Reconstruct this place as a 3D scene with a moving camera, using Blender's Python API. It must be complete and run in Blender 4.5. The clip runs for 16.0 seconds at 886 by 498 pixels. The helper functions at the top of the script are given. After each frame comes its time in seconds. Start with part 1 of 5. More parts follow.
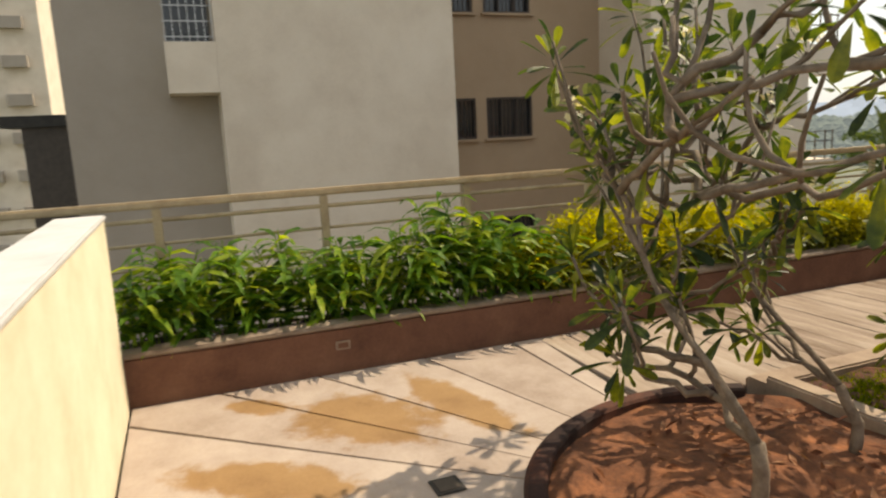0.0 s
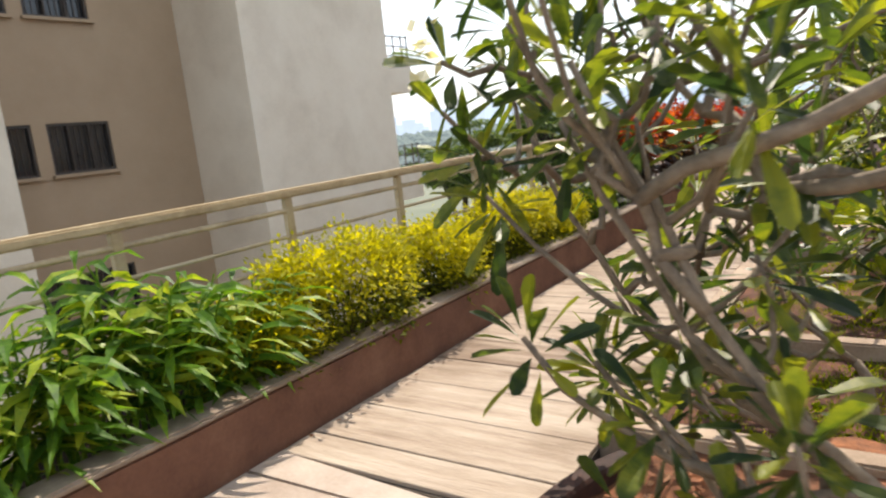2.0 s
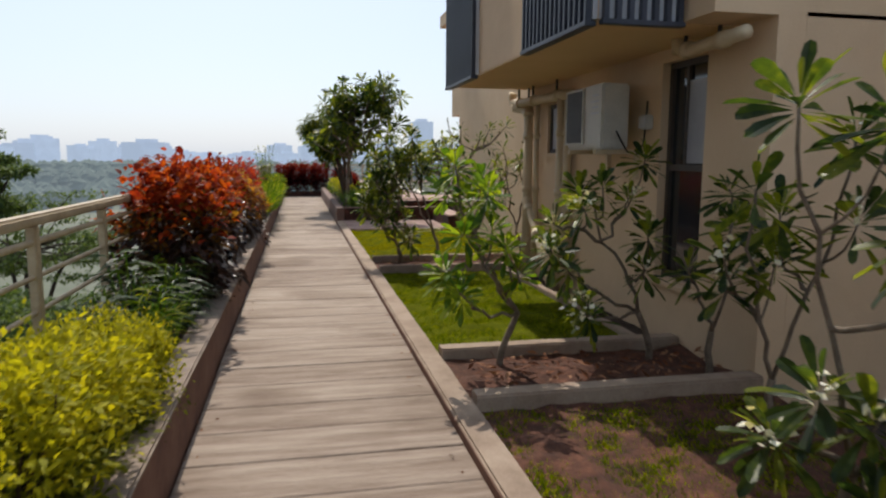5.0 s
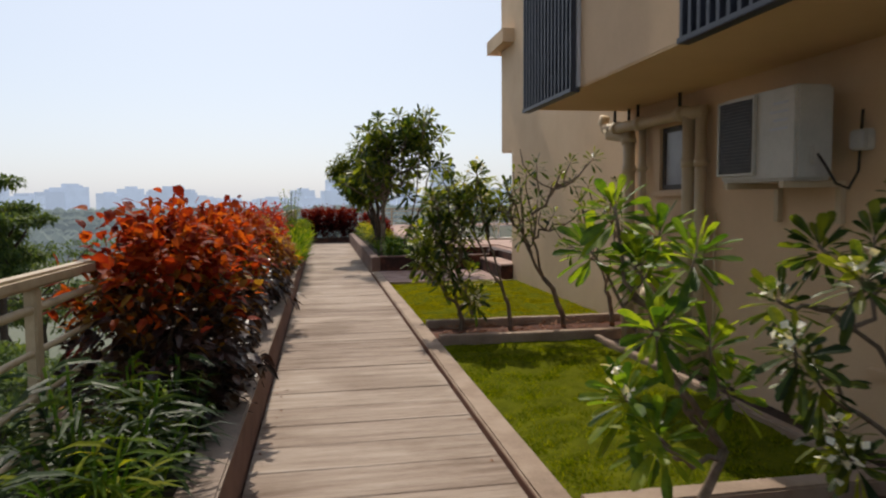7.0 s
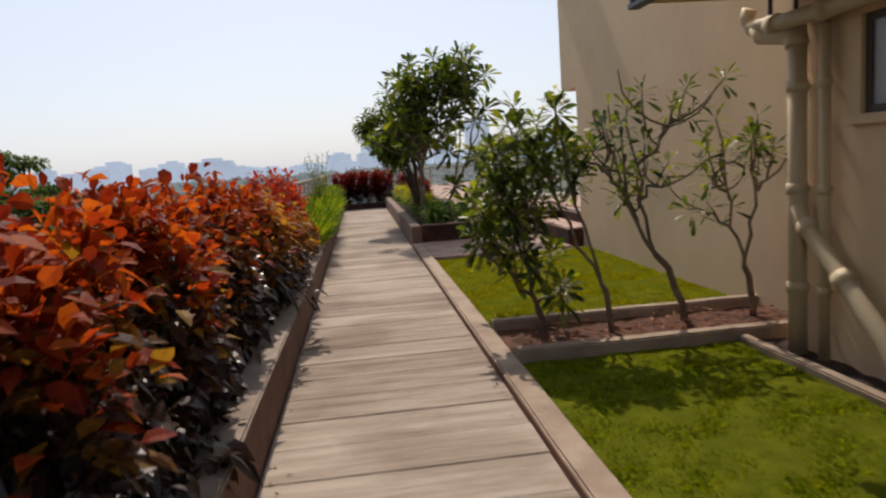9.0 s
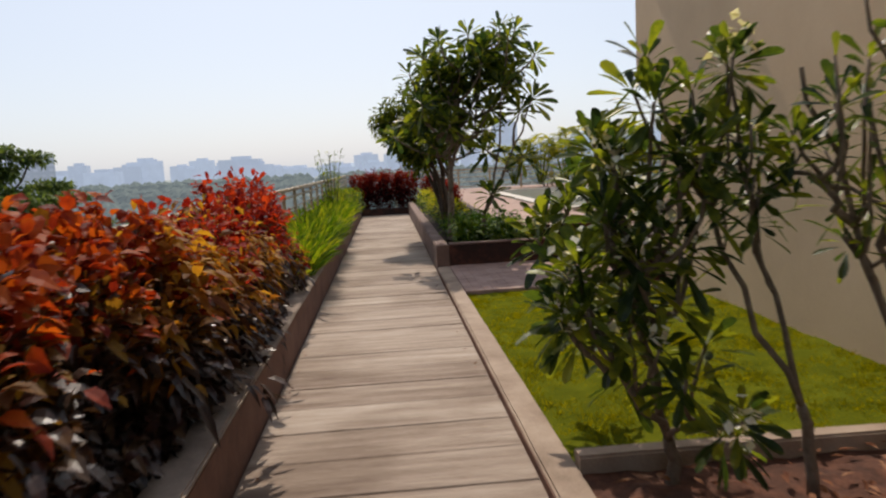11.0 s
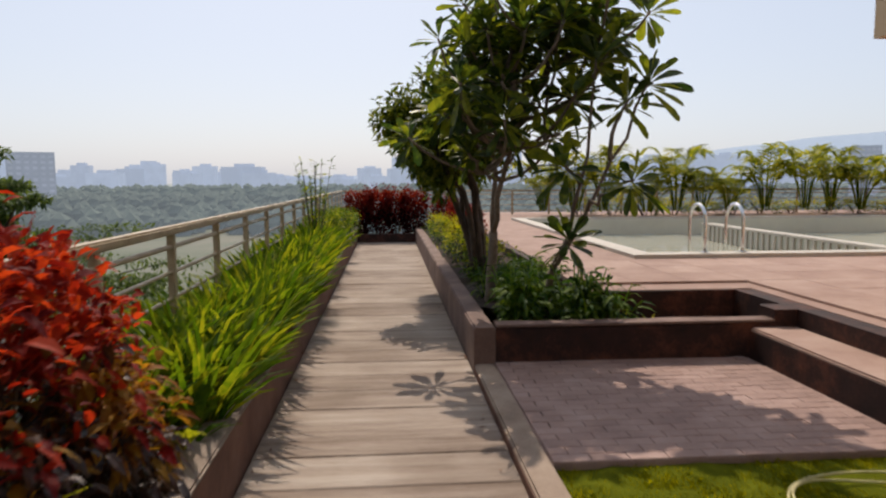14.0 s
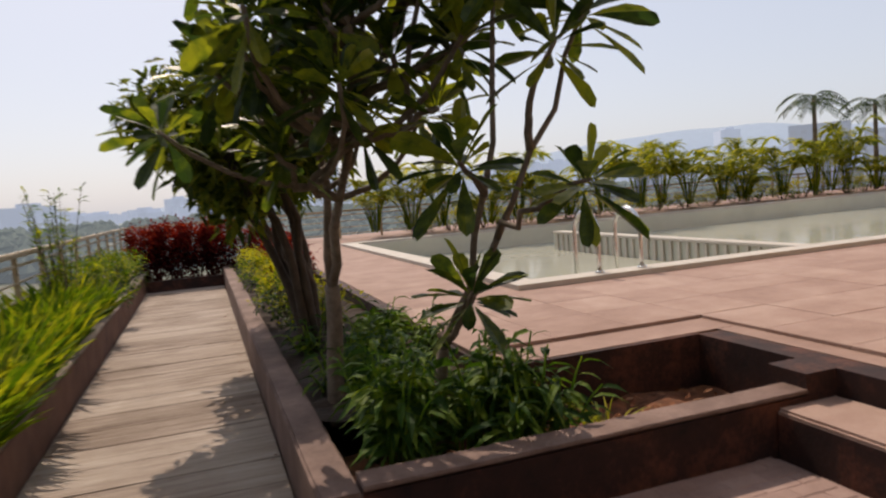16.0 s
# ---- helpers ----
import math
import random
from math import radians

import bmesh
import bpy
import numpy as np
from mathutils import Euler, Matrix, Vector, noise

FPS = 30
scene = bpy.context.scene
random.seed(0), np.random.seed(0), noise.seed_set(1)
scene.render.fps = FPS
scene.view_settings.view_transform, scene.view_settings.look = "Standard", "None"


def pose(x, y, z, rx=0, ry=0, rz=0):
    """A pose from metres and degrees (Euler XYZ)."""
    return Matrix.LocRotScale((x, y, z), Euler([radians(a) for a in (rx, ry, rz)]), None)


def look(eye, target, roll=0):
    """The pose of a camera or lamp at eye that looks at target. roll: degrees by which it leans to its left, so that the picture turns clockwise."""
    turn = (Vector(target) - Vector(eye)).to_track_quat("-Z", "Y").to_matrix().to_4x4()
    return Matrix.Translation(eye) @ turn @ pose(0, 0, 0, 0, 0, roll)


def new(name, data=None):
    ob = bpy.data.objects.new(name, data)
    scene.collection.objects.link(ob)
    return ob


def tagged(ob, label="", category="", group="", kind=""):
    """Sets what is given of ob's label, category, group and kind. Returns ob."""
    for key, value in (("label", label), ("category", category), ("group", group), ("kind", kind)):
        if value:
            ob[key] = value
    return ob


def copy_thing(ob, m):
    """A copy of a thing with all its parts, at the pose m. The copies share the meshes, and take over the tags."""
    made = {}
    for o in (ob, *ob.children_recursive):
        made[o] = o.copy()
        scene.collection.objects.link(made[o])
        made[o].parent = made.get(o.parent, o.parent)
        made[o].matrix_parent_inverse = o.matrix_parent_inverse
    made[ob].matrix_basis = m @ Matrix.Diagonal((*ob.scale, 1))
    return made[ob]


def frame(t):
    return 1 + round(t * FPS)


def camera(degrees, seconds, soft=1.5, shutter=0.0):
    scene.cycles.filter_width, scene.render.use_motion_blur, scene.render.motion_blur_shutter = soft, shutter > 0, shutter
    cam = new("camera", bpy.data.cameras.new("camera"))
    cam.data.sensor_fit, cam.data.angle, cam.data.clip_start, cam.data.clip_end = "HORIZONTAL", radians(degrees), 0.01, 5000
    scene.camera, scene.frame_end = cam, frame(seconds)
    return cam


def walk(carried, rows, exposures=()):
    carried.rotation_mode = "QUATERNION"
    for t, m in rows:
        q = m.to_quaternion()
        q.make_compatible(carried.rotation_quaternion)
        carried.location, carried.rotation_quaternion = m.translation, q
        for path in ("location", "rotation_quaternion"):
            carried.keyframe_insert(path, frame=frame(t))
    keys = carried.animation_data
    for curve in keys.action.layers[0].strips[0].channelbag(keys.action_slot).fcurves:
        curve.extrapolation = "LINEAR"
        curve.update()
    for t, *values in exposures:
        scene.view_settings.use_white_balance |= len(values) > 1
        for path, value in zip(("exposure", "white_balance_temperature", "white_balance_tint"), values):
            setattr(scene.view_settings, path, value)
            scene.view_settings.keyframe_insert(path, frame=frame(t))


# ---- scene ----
cam = camera(66.4, 16.0, soft=2.2, shutter=0.4)
PATH = [
    (0.0, (4.385, -4.323, 1.590), (-0.221, -2.577, 0.728), -2.87),
    (0.5, (3.900, -4.262, 1.547), (-0.437, -1.949, 0.629), -4.46),
    (1.0, (3.428, -4.268, 1.532), (-0.154, -0.919, 0.555), -5.74),
    (1.5, (2.958, -4.140, 1.513), (0.025, -0.177, 0.680), -5.65),
    (2.0, (2.532, -4.027, 1.497), (-0.238, 0.040, 0.610), -6.07),
    (2.5, (2.082, -3.808, 1.472), (-0.048, 0.605, 0.480), -4.55),
    (3.0, (1.631, -3.513, 1.467), (-0.031, 1.106, 0.520), -4.74),
    (3.5, (1.307, -3.208, 1.455), (0.406, 1.618, 0.510), -4.42),
    (4, (0.934, -2.444, 1.515), (1.022, -0.481, 1.143), -0.1),
    (6.5, (0.477, 0.34, 1.425), (0.98, 2.273, 1.315), -0.1),
    (7, (0.43, 0.824, 1.469), (0.781, 2.788, 1.33), -0.5),
    (7.5, (0.41, 1.303, 1.445), (0.844, 3.246, 1.254), -0.1),
    (8, (0.473, 1.851, 1.474), (0.833, 3.798, 1.196), -1.9),
    (8.5, (0.496, 2.504, 1.451), (0.841, 4.452, 1.154), -0.9),
    (9, (0.593, 2.982, 1.461), (0.821, 4.952, 1.201), -4.0),
    (9.5, (0.59, 3.617, 1.445), (0.701, 5.6, 1.21), -2.2),
    (10, (0.701, 4.243, 1.464), (0.875, 6.221, 1.219), -2.7),
    (12.5, (0.819, 7.533, 1.456), (0.888, 9.515, 1.198), -2.1),
    (13, (0.747, 8.206, 1.479), (0.78, 10.181, 1.167), -0.7),
    (13.5, (0.753, 8.78, 1.479), (0.96, 10.751, 1.207), -1.8),
    (14, (0.759, 9.478, 1.5), (0.919, 11.461, 1.299), -0.2),
    (14.5, (0.767, 10.051, 1.495), (1.14, 12.013, 1.386), -0.6),
    (15, (0.798, 10.79, 1.51), (1.082, 12.768, 1.441), -2.3),
    (15.5, (0.911, 11.455, 1.48), (1.416, 13.386, 1.357), -5.9),
    (16, (1.105, 12.139, 1.491), (1.768, 14.019, 1.324), -4.3),
]
walk(cam, [(t, look(eye, target, roll)) for t, eye, target, roll in PATH],
     exposures=[(0.0, 0.45, 8400, 10), (0.5, 0.75, 8300, 10), (1.0, 0.95, 7900, 10), (1.5, 1.0, 7500, 10), (2.0, 1.0, 7100, 10), (2.5, 0.9, 6900, 10), (3.0, 0.75, 6800, 10), (3.5, 0.5, 6700, 10), (4.0, 0.32, 6500, 10), (6.5, -0.02, 6800, 12), (9.5, 0.0, 6950, 14), (12.5, -0.03, 6900, 13), (14.5, -0.08, 7050, 16), (16.0, -0.1, 7250, 18)])

# ---- sky and sun: high sun nearly straight ahead along the walkway ----
SUN_ELEV, SUN_AZ = radians(51), radians(-4)
world = bpy.data.worlds.new("sky")
scene.world = world
world.use_nodes = True
wt = world.node_tree
sky = wt.nodes.new("ShaderNodeTexSky")
sky.sky_type = 'NISHITA'
sky.sun_disc = False
sky.sun_elevation = SUN_ELEV
sky.sun_rotation = SUN_AZ
sky.dust_density = 2.0
sky.ozone_density = 2.0
hazy = wt.nodes.new("ShaderNodeMixRGB")
hazy.inputs[0].default_value = 0.6
hazy.inputs[2].default_value = (6.3, 7.4, 8.9, 1)
wt.links.new(sky.outputs[0], hazy.inputs[1])
wt.links.new(hazy.outputs[0], wt.nodes["Background"].inputs[0])
wt.nodes["Background"].inputs[1].default_value = 0.12
sun_data = bpy.data.lights.new("sun", 'SUN')
sun_data.energy = 4.0
sun_data.angle = radians(0.6)
sun_data.color = (1.0, 0.93, 0.82)
sun = new("sun", sun_data)
toward = Vector((math.sin(SUN_AZ) * math.cos(SUN_ELEV), math.cos(SUN_AZ) * math.cos(SUN_ELEV), math.sin(SUN_ELEV)))
sun.matrix_world = look(toward * 40, (0, 0, 0))


# ---- materials ----
def material(name, stops, scale=6.0, rough=0.8, bump=0.2, fine=60.0, metal=0.0, vary="", stain=0.0, stretch=(1, 1, 1), spec=0.35, shift_by=0.8):
    """Two scales of noise pick from the colour stops; vary adds a shift for each piece or leaf."""
    m = bpy.data.materials.new(name)
    m.use_nodes = True
    nt = m.node_tree
    nd, ln = nt.nodes, nt.links
    bsdf = nd["Principled BSDF"]
    geo = nd.new("ShaderNodeNewGeometry")
    mapn = nd.new("ShaderNodeMapping")
    mapn.inputs["Scale"].default_value = stretch
    ln.new(geo.outputs["Position"], mapn.inputs[0])
    big = nd.new("ShaderNodeTexNoise")
    big.inputs["Scale"].default_value = scale
    big.inputs["Detail"].default_value = 6
    big.inputs["Roughness"].default_value = 0.65
    ln.new(mapn.outputs[0], big.inputs["Vector"])
    small = nd.new("ShaderNodeTexNoise")
    small.inputs["Scale"].default_value = fine
    small.inputs["Detail"].default_value = 4
    ln.new(mapn.outputs[0], small.inputs["Vector"])
    add = nd.new("ShaderNodeMath")
    add.operation = 'MULTIPLY_ADD'
    add.inputs[1].default_value = 0.35
    ln.new(small.outputs[0], add.inputs[0])
    base = nd.new("ShaderNodeMath")
    base.operation = 'MULTIPLY_ADD'
    base.inputs[1].default_value = 1.5
    base.inputs[2].default_value = -0.42
    ln.new(big.outputs[0], base.inputs[0])
    ln.new(base.outputs[0], add.inputs[2])
    last = add
    if vary:
        src = geo.outputs["Random Per Island"] if vary == "island" else nd.new("ShaderNodeObjectInfo").outputs["Random"]
        shift = nd.new("ShaderNodeMath")
        shift.operation = 'MULTIPLY_ADD'
        shift.inputs[1].default_value = shift_by
        shift.inputs[2].default_value = -shift_by / 2
        ln.new(src, shift.inputs[0])
        both = nd.new("ShaderNodeMath")
        both.operation = 'ADD'
        ln.new(shift.outputs[0], both.inputs[0])
        ln.new(add.outputs[0], both.inputs[1])
        last = both
    ramp = nd.new("ShaderNodeValToRGB")
    while len(ramp.color_ramp.elements) < len(stops):
        ramp.color_ramp.elements.new(0.5)
    for i, c in enumerate(stops):
        ramp.color_ramp.elements[i].position = 0.15 + 0.7 * i / max(1, len(stops) - 1)
        ramp.color_ramp.elements[i].color = (*c, 1)
    ln.new(last.outputs[0], ramp.inputs[0])
    ln.new(ramp.outputs[0], bsdf.inputs["Base Color"])
    bsdf.inputs["Roughness"].default_value = rough
    bsdf.inputs["Metallic"].default_value = metal
    bsdf.inputs["Specular IOR Level"].default_value = spec
    if bump:
        bn = nd.new("ShaderNodeBump")
        bn.inputs["Strength"].default_value = bump
        bn.inputs["Distance"].default_value = 0.01
        ln.new(add.outputs[0], bn.inputs["Height"])
        ln.new(bn.outputs[0], bsdf.inputs["Normal"])
    if stain:
        # broad old stains with a shape of their own
        st = nd.new("ShaderNodeTexNoise")
        st.inputs["Scale"].default_value = 0.9
        st.inputs["Detail"].default_value = 8
        ln.new(geo.outputs["Position"], st.inputs["Vector"])
        sr = nd.new("ShaderNodeValToRGB")
        sr.color_ramp.elements[0].position, sr.color_ramp.elements[1].position = 0.50, 0.62
        ln.new(st.outputs[0], sr.inputs[0])
        fac = nd.new("ShaderNodeMath")
        fac.operation = 'MULTIPLY'
        fac.inputs[1].default_value = stain
        ln.new(sr.outputs[0], fac.inputs[0])
        mix = nd.new("ShaderNodeMixRGB")
        mix.blend_type = 'MULTIPLY'
        mix.inputs[2].default_value = (0.42, 0.33, 0.26, 1)
        ln.new(fac.outputs[0], mix.inputs[0])
        ln.new(ramp.outputs[0], mix.inputs[1])
        ln.new(mix.outputs[0], bsdf.inputs["Base Color"])
    return m


def leaf_material(name, stops, rough=0.6, glow=0.4, spec=0.14):
    m = material(name, stops, scale=9, rough=rough, bump=0.0, fine=40, vary="island", spec=spec)
    nt = m.node_tree
    bsdf = nt.nodes["Principled BSDF"]
    tr = nt.nodes.new("ShaderNodeBsdfTranslucent")
    mix = nt.nodes.new("ShaderNodeMixShader")
    mix.inputs[0].default_value = glow
    ramp = [n for n in nt.nodes if n.type == 'VALTORGB'][0]
    gain = nt.nodes.new("ShaderNodeMixRGB")
    gain.blend_type = 'MULTIPLY'
    gain.inputs[0].default_value = 1.0
    gain.inputs[2].default_value = (1.9, 1.7, 0.7, 1)
    nt.links.new(ramp.outputs[0], gain.inputs[1])
    nt.links.new(gain.outputs[0], tr.inputs[0])
    nt.links.new(bsdf.outputs[0], mix.inputs[1])
    nt.links.new(tr.outputs[0], mix.inputs[2])
    nt.links.new(mix.outputs[0], nt.nodes["Material Output"].inputs[0])
    return m


def painted_haze_material(name, colour, haze, amount):
    """For things beyond 50 m: haze painted over their colour as an even bluish emission."""
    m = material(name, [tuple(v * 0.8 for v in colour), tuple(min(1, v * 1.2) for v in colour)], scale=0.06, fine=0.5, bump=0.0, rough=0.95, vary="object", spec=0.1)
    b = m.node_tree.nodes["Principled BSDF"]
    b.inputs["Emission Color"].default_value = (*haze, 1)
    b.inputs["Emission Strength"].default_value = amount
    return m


M = {}
M["plank"] = material("stamped_concrete", [(0.165, 0.114, 0.084), (0.285, 0.221, 0.174), (0.385, 0.32, 0.264)], scale=3.4, fine=40, rough=0.85, bump=1.2, vary="object", stretch=(0.3, 3.0, 1), shift_by=0.3, stain=0.45)
M["slab"] = material("fan_slab", [(0.26, 0.2, 0.165), (0.34, 0.275, 0.235), (0.40, 0.335, 0.29)], scale=3, fine=50, rough=0.8, bump=0.4, vary="object", shift_by=0.4)


def add_damp(m, patches, colour):
    """Old damp stains soaked into a floor: soft, ragged patches (x, y, radius a, radius b, turn)."""
    nt = m.node_tree
    nd, ln = nt.nodes, nt.links
    geo = [n for n in nd if n.type == 'NEW_GEOMETRY'][0]
    rag = nd.new("ShaderNodeTexNoise")
    rag.inputs["Scale"].default_value = 5.0
    rag.inputs["Detail"].default_value = 9
    rag.inputs["Roughness"].default_value = 0.6
    ln.new(geo.outputs["Position"], rag.inputs["Vector"])
    total = None
    for x, y, ra, rb, turn in patches:
        mp = nd.new("ShaderNodeMapping")
        mp.vector_type = 'TEXTURE'
        mp.inputs["Location"].default_value = (x, y, 0)
        mp.inputs["Rotation"].default_value = (0, 0, turn)
        mp.inputs["Scale"].default_value = (ra, rb, 1)
        ln.new(geo.outputs["Position"], mp.inputs[0])
        far = nd.new("ShaderNodeVectorMath")
        far.operation = 'LENGTH'
        ln.new(mp.outputs[0], far.inputs[0])
        edge = nd.new("ShaderNodeMath")
        edge.operation = 'MULTIPLY_ADD'
        edge.inputs[1].default_value = 1.7
        ln.new(rag.outputs[0], edge.inputs[0])
        ln.new(far.outputs["Value"], edge.inputs[2])
        fade = nd.new("ShaderNodeMapRange")
        fade.interpolation_type = 'SMOOTHSTEP'
        for key, val in (("From Min", 1.62), ("From Max", 2.05), ("To Min", 1.0), ("To Max", 0.0)):
            fade.inputs[key].default_value = val
        ln.new(edge.outputs[0], fade.inputs[0])
        if total is None:
            total = fade.outputs[0]
        else:
            mx = nd.new("ShaderNodeMath")
            mx.operation = 'MAXIMUM'
            ln.new(total, mx.inputs[0])
            ln.new(fade.outputs[0], mx.inputs[1])
            total = mx.outputs[0]
    mix = nd.new("ShaderNodeMixRGB")
    mix.blend_type = 'MULTIPLY'
    mix.inputs[2].default_value = (*colour, 1)
    base = nd["Principled BSDF"].inputs["Base Color"]
    ln.new(total, mix.inputs[0])
    ln.new(base.links[0].from_socket, mix.inputs[1])
    ln.new(mix.outputs[0], base)


add_damp(M["slab"], ((0.82, -3.5, 0.44, 0.31, 0.7), (0.85, -2.93, 0.56, 0.14, 0.25), (1.3, -4.1, 0.5, 0.17, 1.0), (0.35, -4.05, 0.2, 0.1, 0.8), (1.9, -4.3, 0.38, 0.1, 0.5)), (0.72, 0.52, 0.28))
M["joint"] = material("joint_mortar", [(0.05, 0.038, 0.03), (0.09, 0.07, 0.055)], scale=8, rough=0.95)
M["kerb_face"] = material("brown_render", [(0.08, 0.036, 0.024), (0.13, 0.06, 0.039), (0.175, 0.09, 0.058)], scale=3, fine=45, rough=0.85, bump=0.4)
M["coping"] = material("stone_coping", [(0.15, 0.108, 0.083), (0.225, 0.172, 0.135), (0.30, 0.24, 0.195)], scale=4, fine=60, rough=0.85, bump=0.3)
M["planter_cap"] = material("dusty_brown_cap", [(0.095, 0.056, 0.044), (0.16, 0.1, 0.08), (0.25, 0.165, 0.135)], scale=3, fine=60, rough=0.85, bump=0.35)
M["granite"] = material("pale_kerb_stone", [(0.17, 0.117, 0.083), (0.27, 0.198, 0.147), (0.36, 0.28, 0.215)], scale=3, fine=70, rough=0.85, bump=0.4)
M["soil"] = material("red_soil", [(0.045, 0.018, 0.01), (0.15, 0.06, 0.03), (0.30, 0.115, 0.05)], scale=7, fine=50, rough=0.98, bump=1.0)
# darker copy of the red soil: shade over the beds put into its colour
M["bed_soil"] = material("damp_red_soil", [(0.025, 0.011, 0.008), (0.075, 0.03, 0.018), (0.15, 0.06, 0.035)], scale=9, fine=50, rough=0.98, bump=1.0)
M["dark_soil"] = material("dark_soil", [(0.02, 0.012, 0.008), (0.05, 0.03, 0.02)], scale=9, fine=50, rough=0.98, bump=1.0)
M["turf"] = material("turf_ground", [(0.05, 0.06, 0.006), (0.11, 0.12, 0.01)], scale=5, fine=60, rough=0.95, bump=0.8, spec=0.0)
M["grass"] = leaf_material("grass_blades", [(0.10, 0.115, 0.003), (0.165, 0.168, 0.004), (0.235, 0.215, 0.008)], rough=0.9, glow=0.52, spec=0.0)
# deeper green than the second lawn, darkened partly to paint tree shade
M["lawn_green"] = leaf_material("deep_green_blades", [(0.05, 0.085, 0.003), (0.11, 0.15, 0.004), (0.2, 0.225, 0.007)], rough=0.9, glow=0.5, spec=0.0)
M["wall"] = material("beige_wall_paint", [(0.53, 0.385, 0.25), (0.60, 0.44, 0.29), (0.65, 0.49, 0.33)], scale=1.1, fine=60, rough=0.85, bump=0.25)
M["soffit"] = material("soffit_paint", [(0.62, 0.44, 0.25), (0.69, 0.50, 0.29)], scale=1.4, fine=50, rough=0.85, bump=0.15)
M["cream"] = material("cream_parapet_paint", [(0.6, 0.53, 0.38), (0.7, 0.625, 0.475), (0.76, 0.69, 0.545)], scale=3, fine=30, rough=0.8, bump=0.35, stain=0.16)
M["cap"] = material("grey_wall_cap", [(0.42, 0.42, 0.42), (0.55, 0.55, 0.55)], scale=4, fine=60, rough=0.8)
M["rail"] = material("beige_painted_steel", [(0.27, 0.195, 0.115), (0.37, 0.28, 0.17), (0.44, 0.345, 0.22)], scale=5, fine=40, rough=0.5, bump=0.08, spec=0.5)
M["louvre"] = material("dark_blue_steel", [(0.02, 0.024, 0.035), (0.035, 0.04, 0.06)], scale=4, rough=0.45, bump=0.05)
M["louvre_back"] = material("pale_panel", [(0.36, 0.37, 0.40), (0.45, 0.46, 0.5)], scale=3, rough=0.7)
M["ac"] = material("weathered_white_casing", [(0.40, 0.385, 0.34), (0.50, 0.48, 0.43)], scale=5, fine=40, rough=0.5, bump=0.05)
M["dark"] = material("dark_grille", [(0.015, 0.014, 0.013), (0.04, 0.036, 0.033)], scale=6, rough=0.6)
M["grille_back"] = material("grey_grille", [(0.03, 0.027, 0.024), (0.055, 0.05, 0.044)], scale=6, rough=0.6)
M["pipe"] = material("cream_pipe", [(0.44, 0.35, 0.23), (0.54, 0.44, 0.30)], scale=3, fine=40, rough=0.55, bump=0.05)
M["glass"] = material("dark_glass", [(0.012, 0.014, 0.018), (0.03, 0.034, 0.04)], scale=1.5, rough=0.08, bump=0.0, spec=0.6)
M["frost"] = material("frosted_pane", [(0.22, 0.225, 0.25), (0.31, 0.315, 0.345)], scale=3, rough=0.3, bump=0.05, spec=0.5)
M["frame"] = material("brown_window_frame", [(0.04, 0.032, 0.028), (0.075, 0.06, 0.05)], scale=6, rough=0.5)
M["tile"] = material("pink_sandstone", [(0.245, 0.15, 0.115), (0.31, 0.2, 0.158), (0.38, 0.265, 0.212)], scale=2.2, fine=50, rough=0.8, bump=0.3, vary="object", shift_by=0.35)
M["paver"] = material("dusty_paver", [(0.21, 0.135, 0.115), (0.29, 0.19, 0.16), (0.36, 0.25, 0.215)], scale=3, fine=50, rough=0.85, bump=0.4, vary="object", shift_by=0.25)
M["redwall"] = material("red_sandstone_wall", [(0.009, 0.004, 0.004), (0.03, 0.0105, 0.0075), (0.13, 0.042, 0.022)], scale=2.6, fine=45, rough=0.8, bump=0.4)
M["pool"] = material("pool_tile", [(0.44, 0.44, 0.37), (0.52, 0.52, 0.44)], scale=1.5, fine=30, rough=0.4, bump=0.1)
M["poolcop"] = material("pool_coping", [(0.40, 0.36, 0.31), (0.50, 0.46, 0.40)], scale=4, rough=0.7)
M["steel"] = material("ladder_steel", [(0.55, 0.55, 0.54), (0.7, 0.7, 0.69)], scale=5, rough=0.22, metal=1.0, bump=0.0)
M["hose"] = material("yellow_hose", [(0.42, 0.37, 0.16), (0.52, 0.46, 0.24)], scale=6, rough=0.5)
M["bark"] = material("grey_bark", [(0.075, 0.056, 0.04), (0.145, 0.11, 0.082), (0.22, 0.175, 0.135)], scale=12, fine=70, rough=0.9, bump=0.7)
M["darkbark"] = material("dark_bark", [(0.03, 0.022, 0.016), (0.075, 0.055, 0.04)], scale=12, fine=70, rough=0.9, bump=0.7)
M["plumeria"] = leaf_material("frangipani_leaf", [(0.013, 0.03, 0.012), (0.048, 0.08, 0.013), (0.16, 0.19, 0.02)], rough=0.42, glow=0.52, spec=0.35)
M["blossom"] = leaf_material("white_blossom", [(0.7, 0.66, 0.52), (0.8, 0.78, 0.7)], glow=0.2)
M["small_leaf"] = leaf_material("small_tree_leaf", [(0.022, 0.042, 0.009), (0.06, 0.09, 0.012), (0.15, 0.17, 0.022)], glow=0.48)
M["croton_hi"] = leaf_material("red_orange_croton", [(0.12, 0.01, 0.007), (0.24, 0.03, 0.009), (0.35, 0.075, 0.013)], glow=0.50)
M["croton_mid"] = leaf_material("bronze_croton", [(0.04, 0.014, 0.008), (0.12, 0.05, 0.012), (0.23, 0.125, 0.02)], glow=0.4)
M["amber"] = leaf_material("amber_croton", [(0.10, 0.03, 0.01), (0.24, 0.095, 0.016), (0.36, 0.19, 0.025)], glow=0.45)
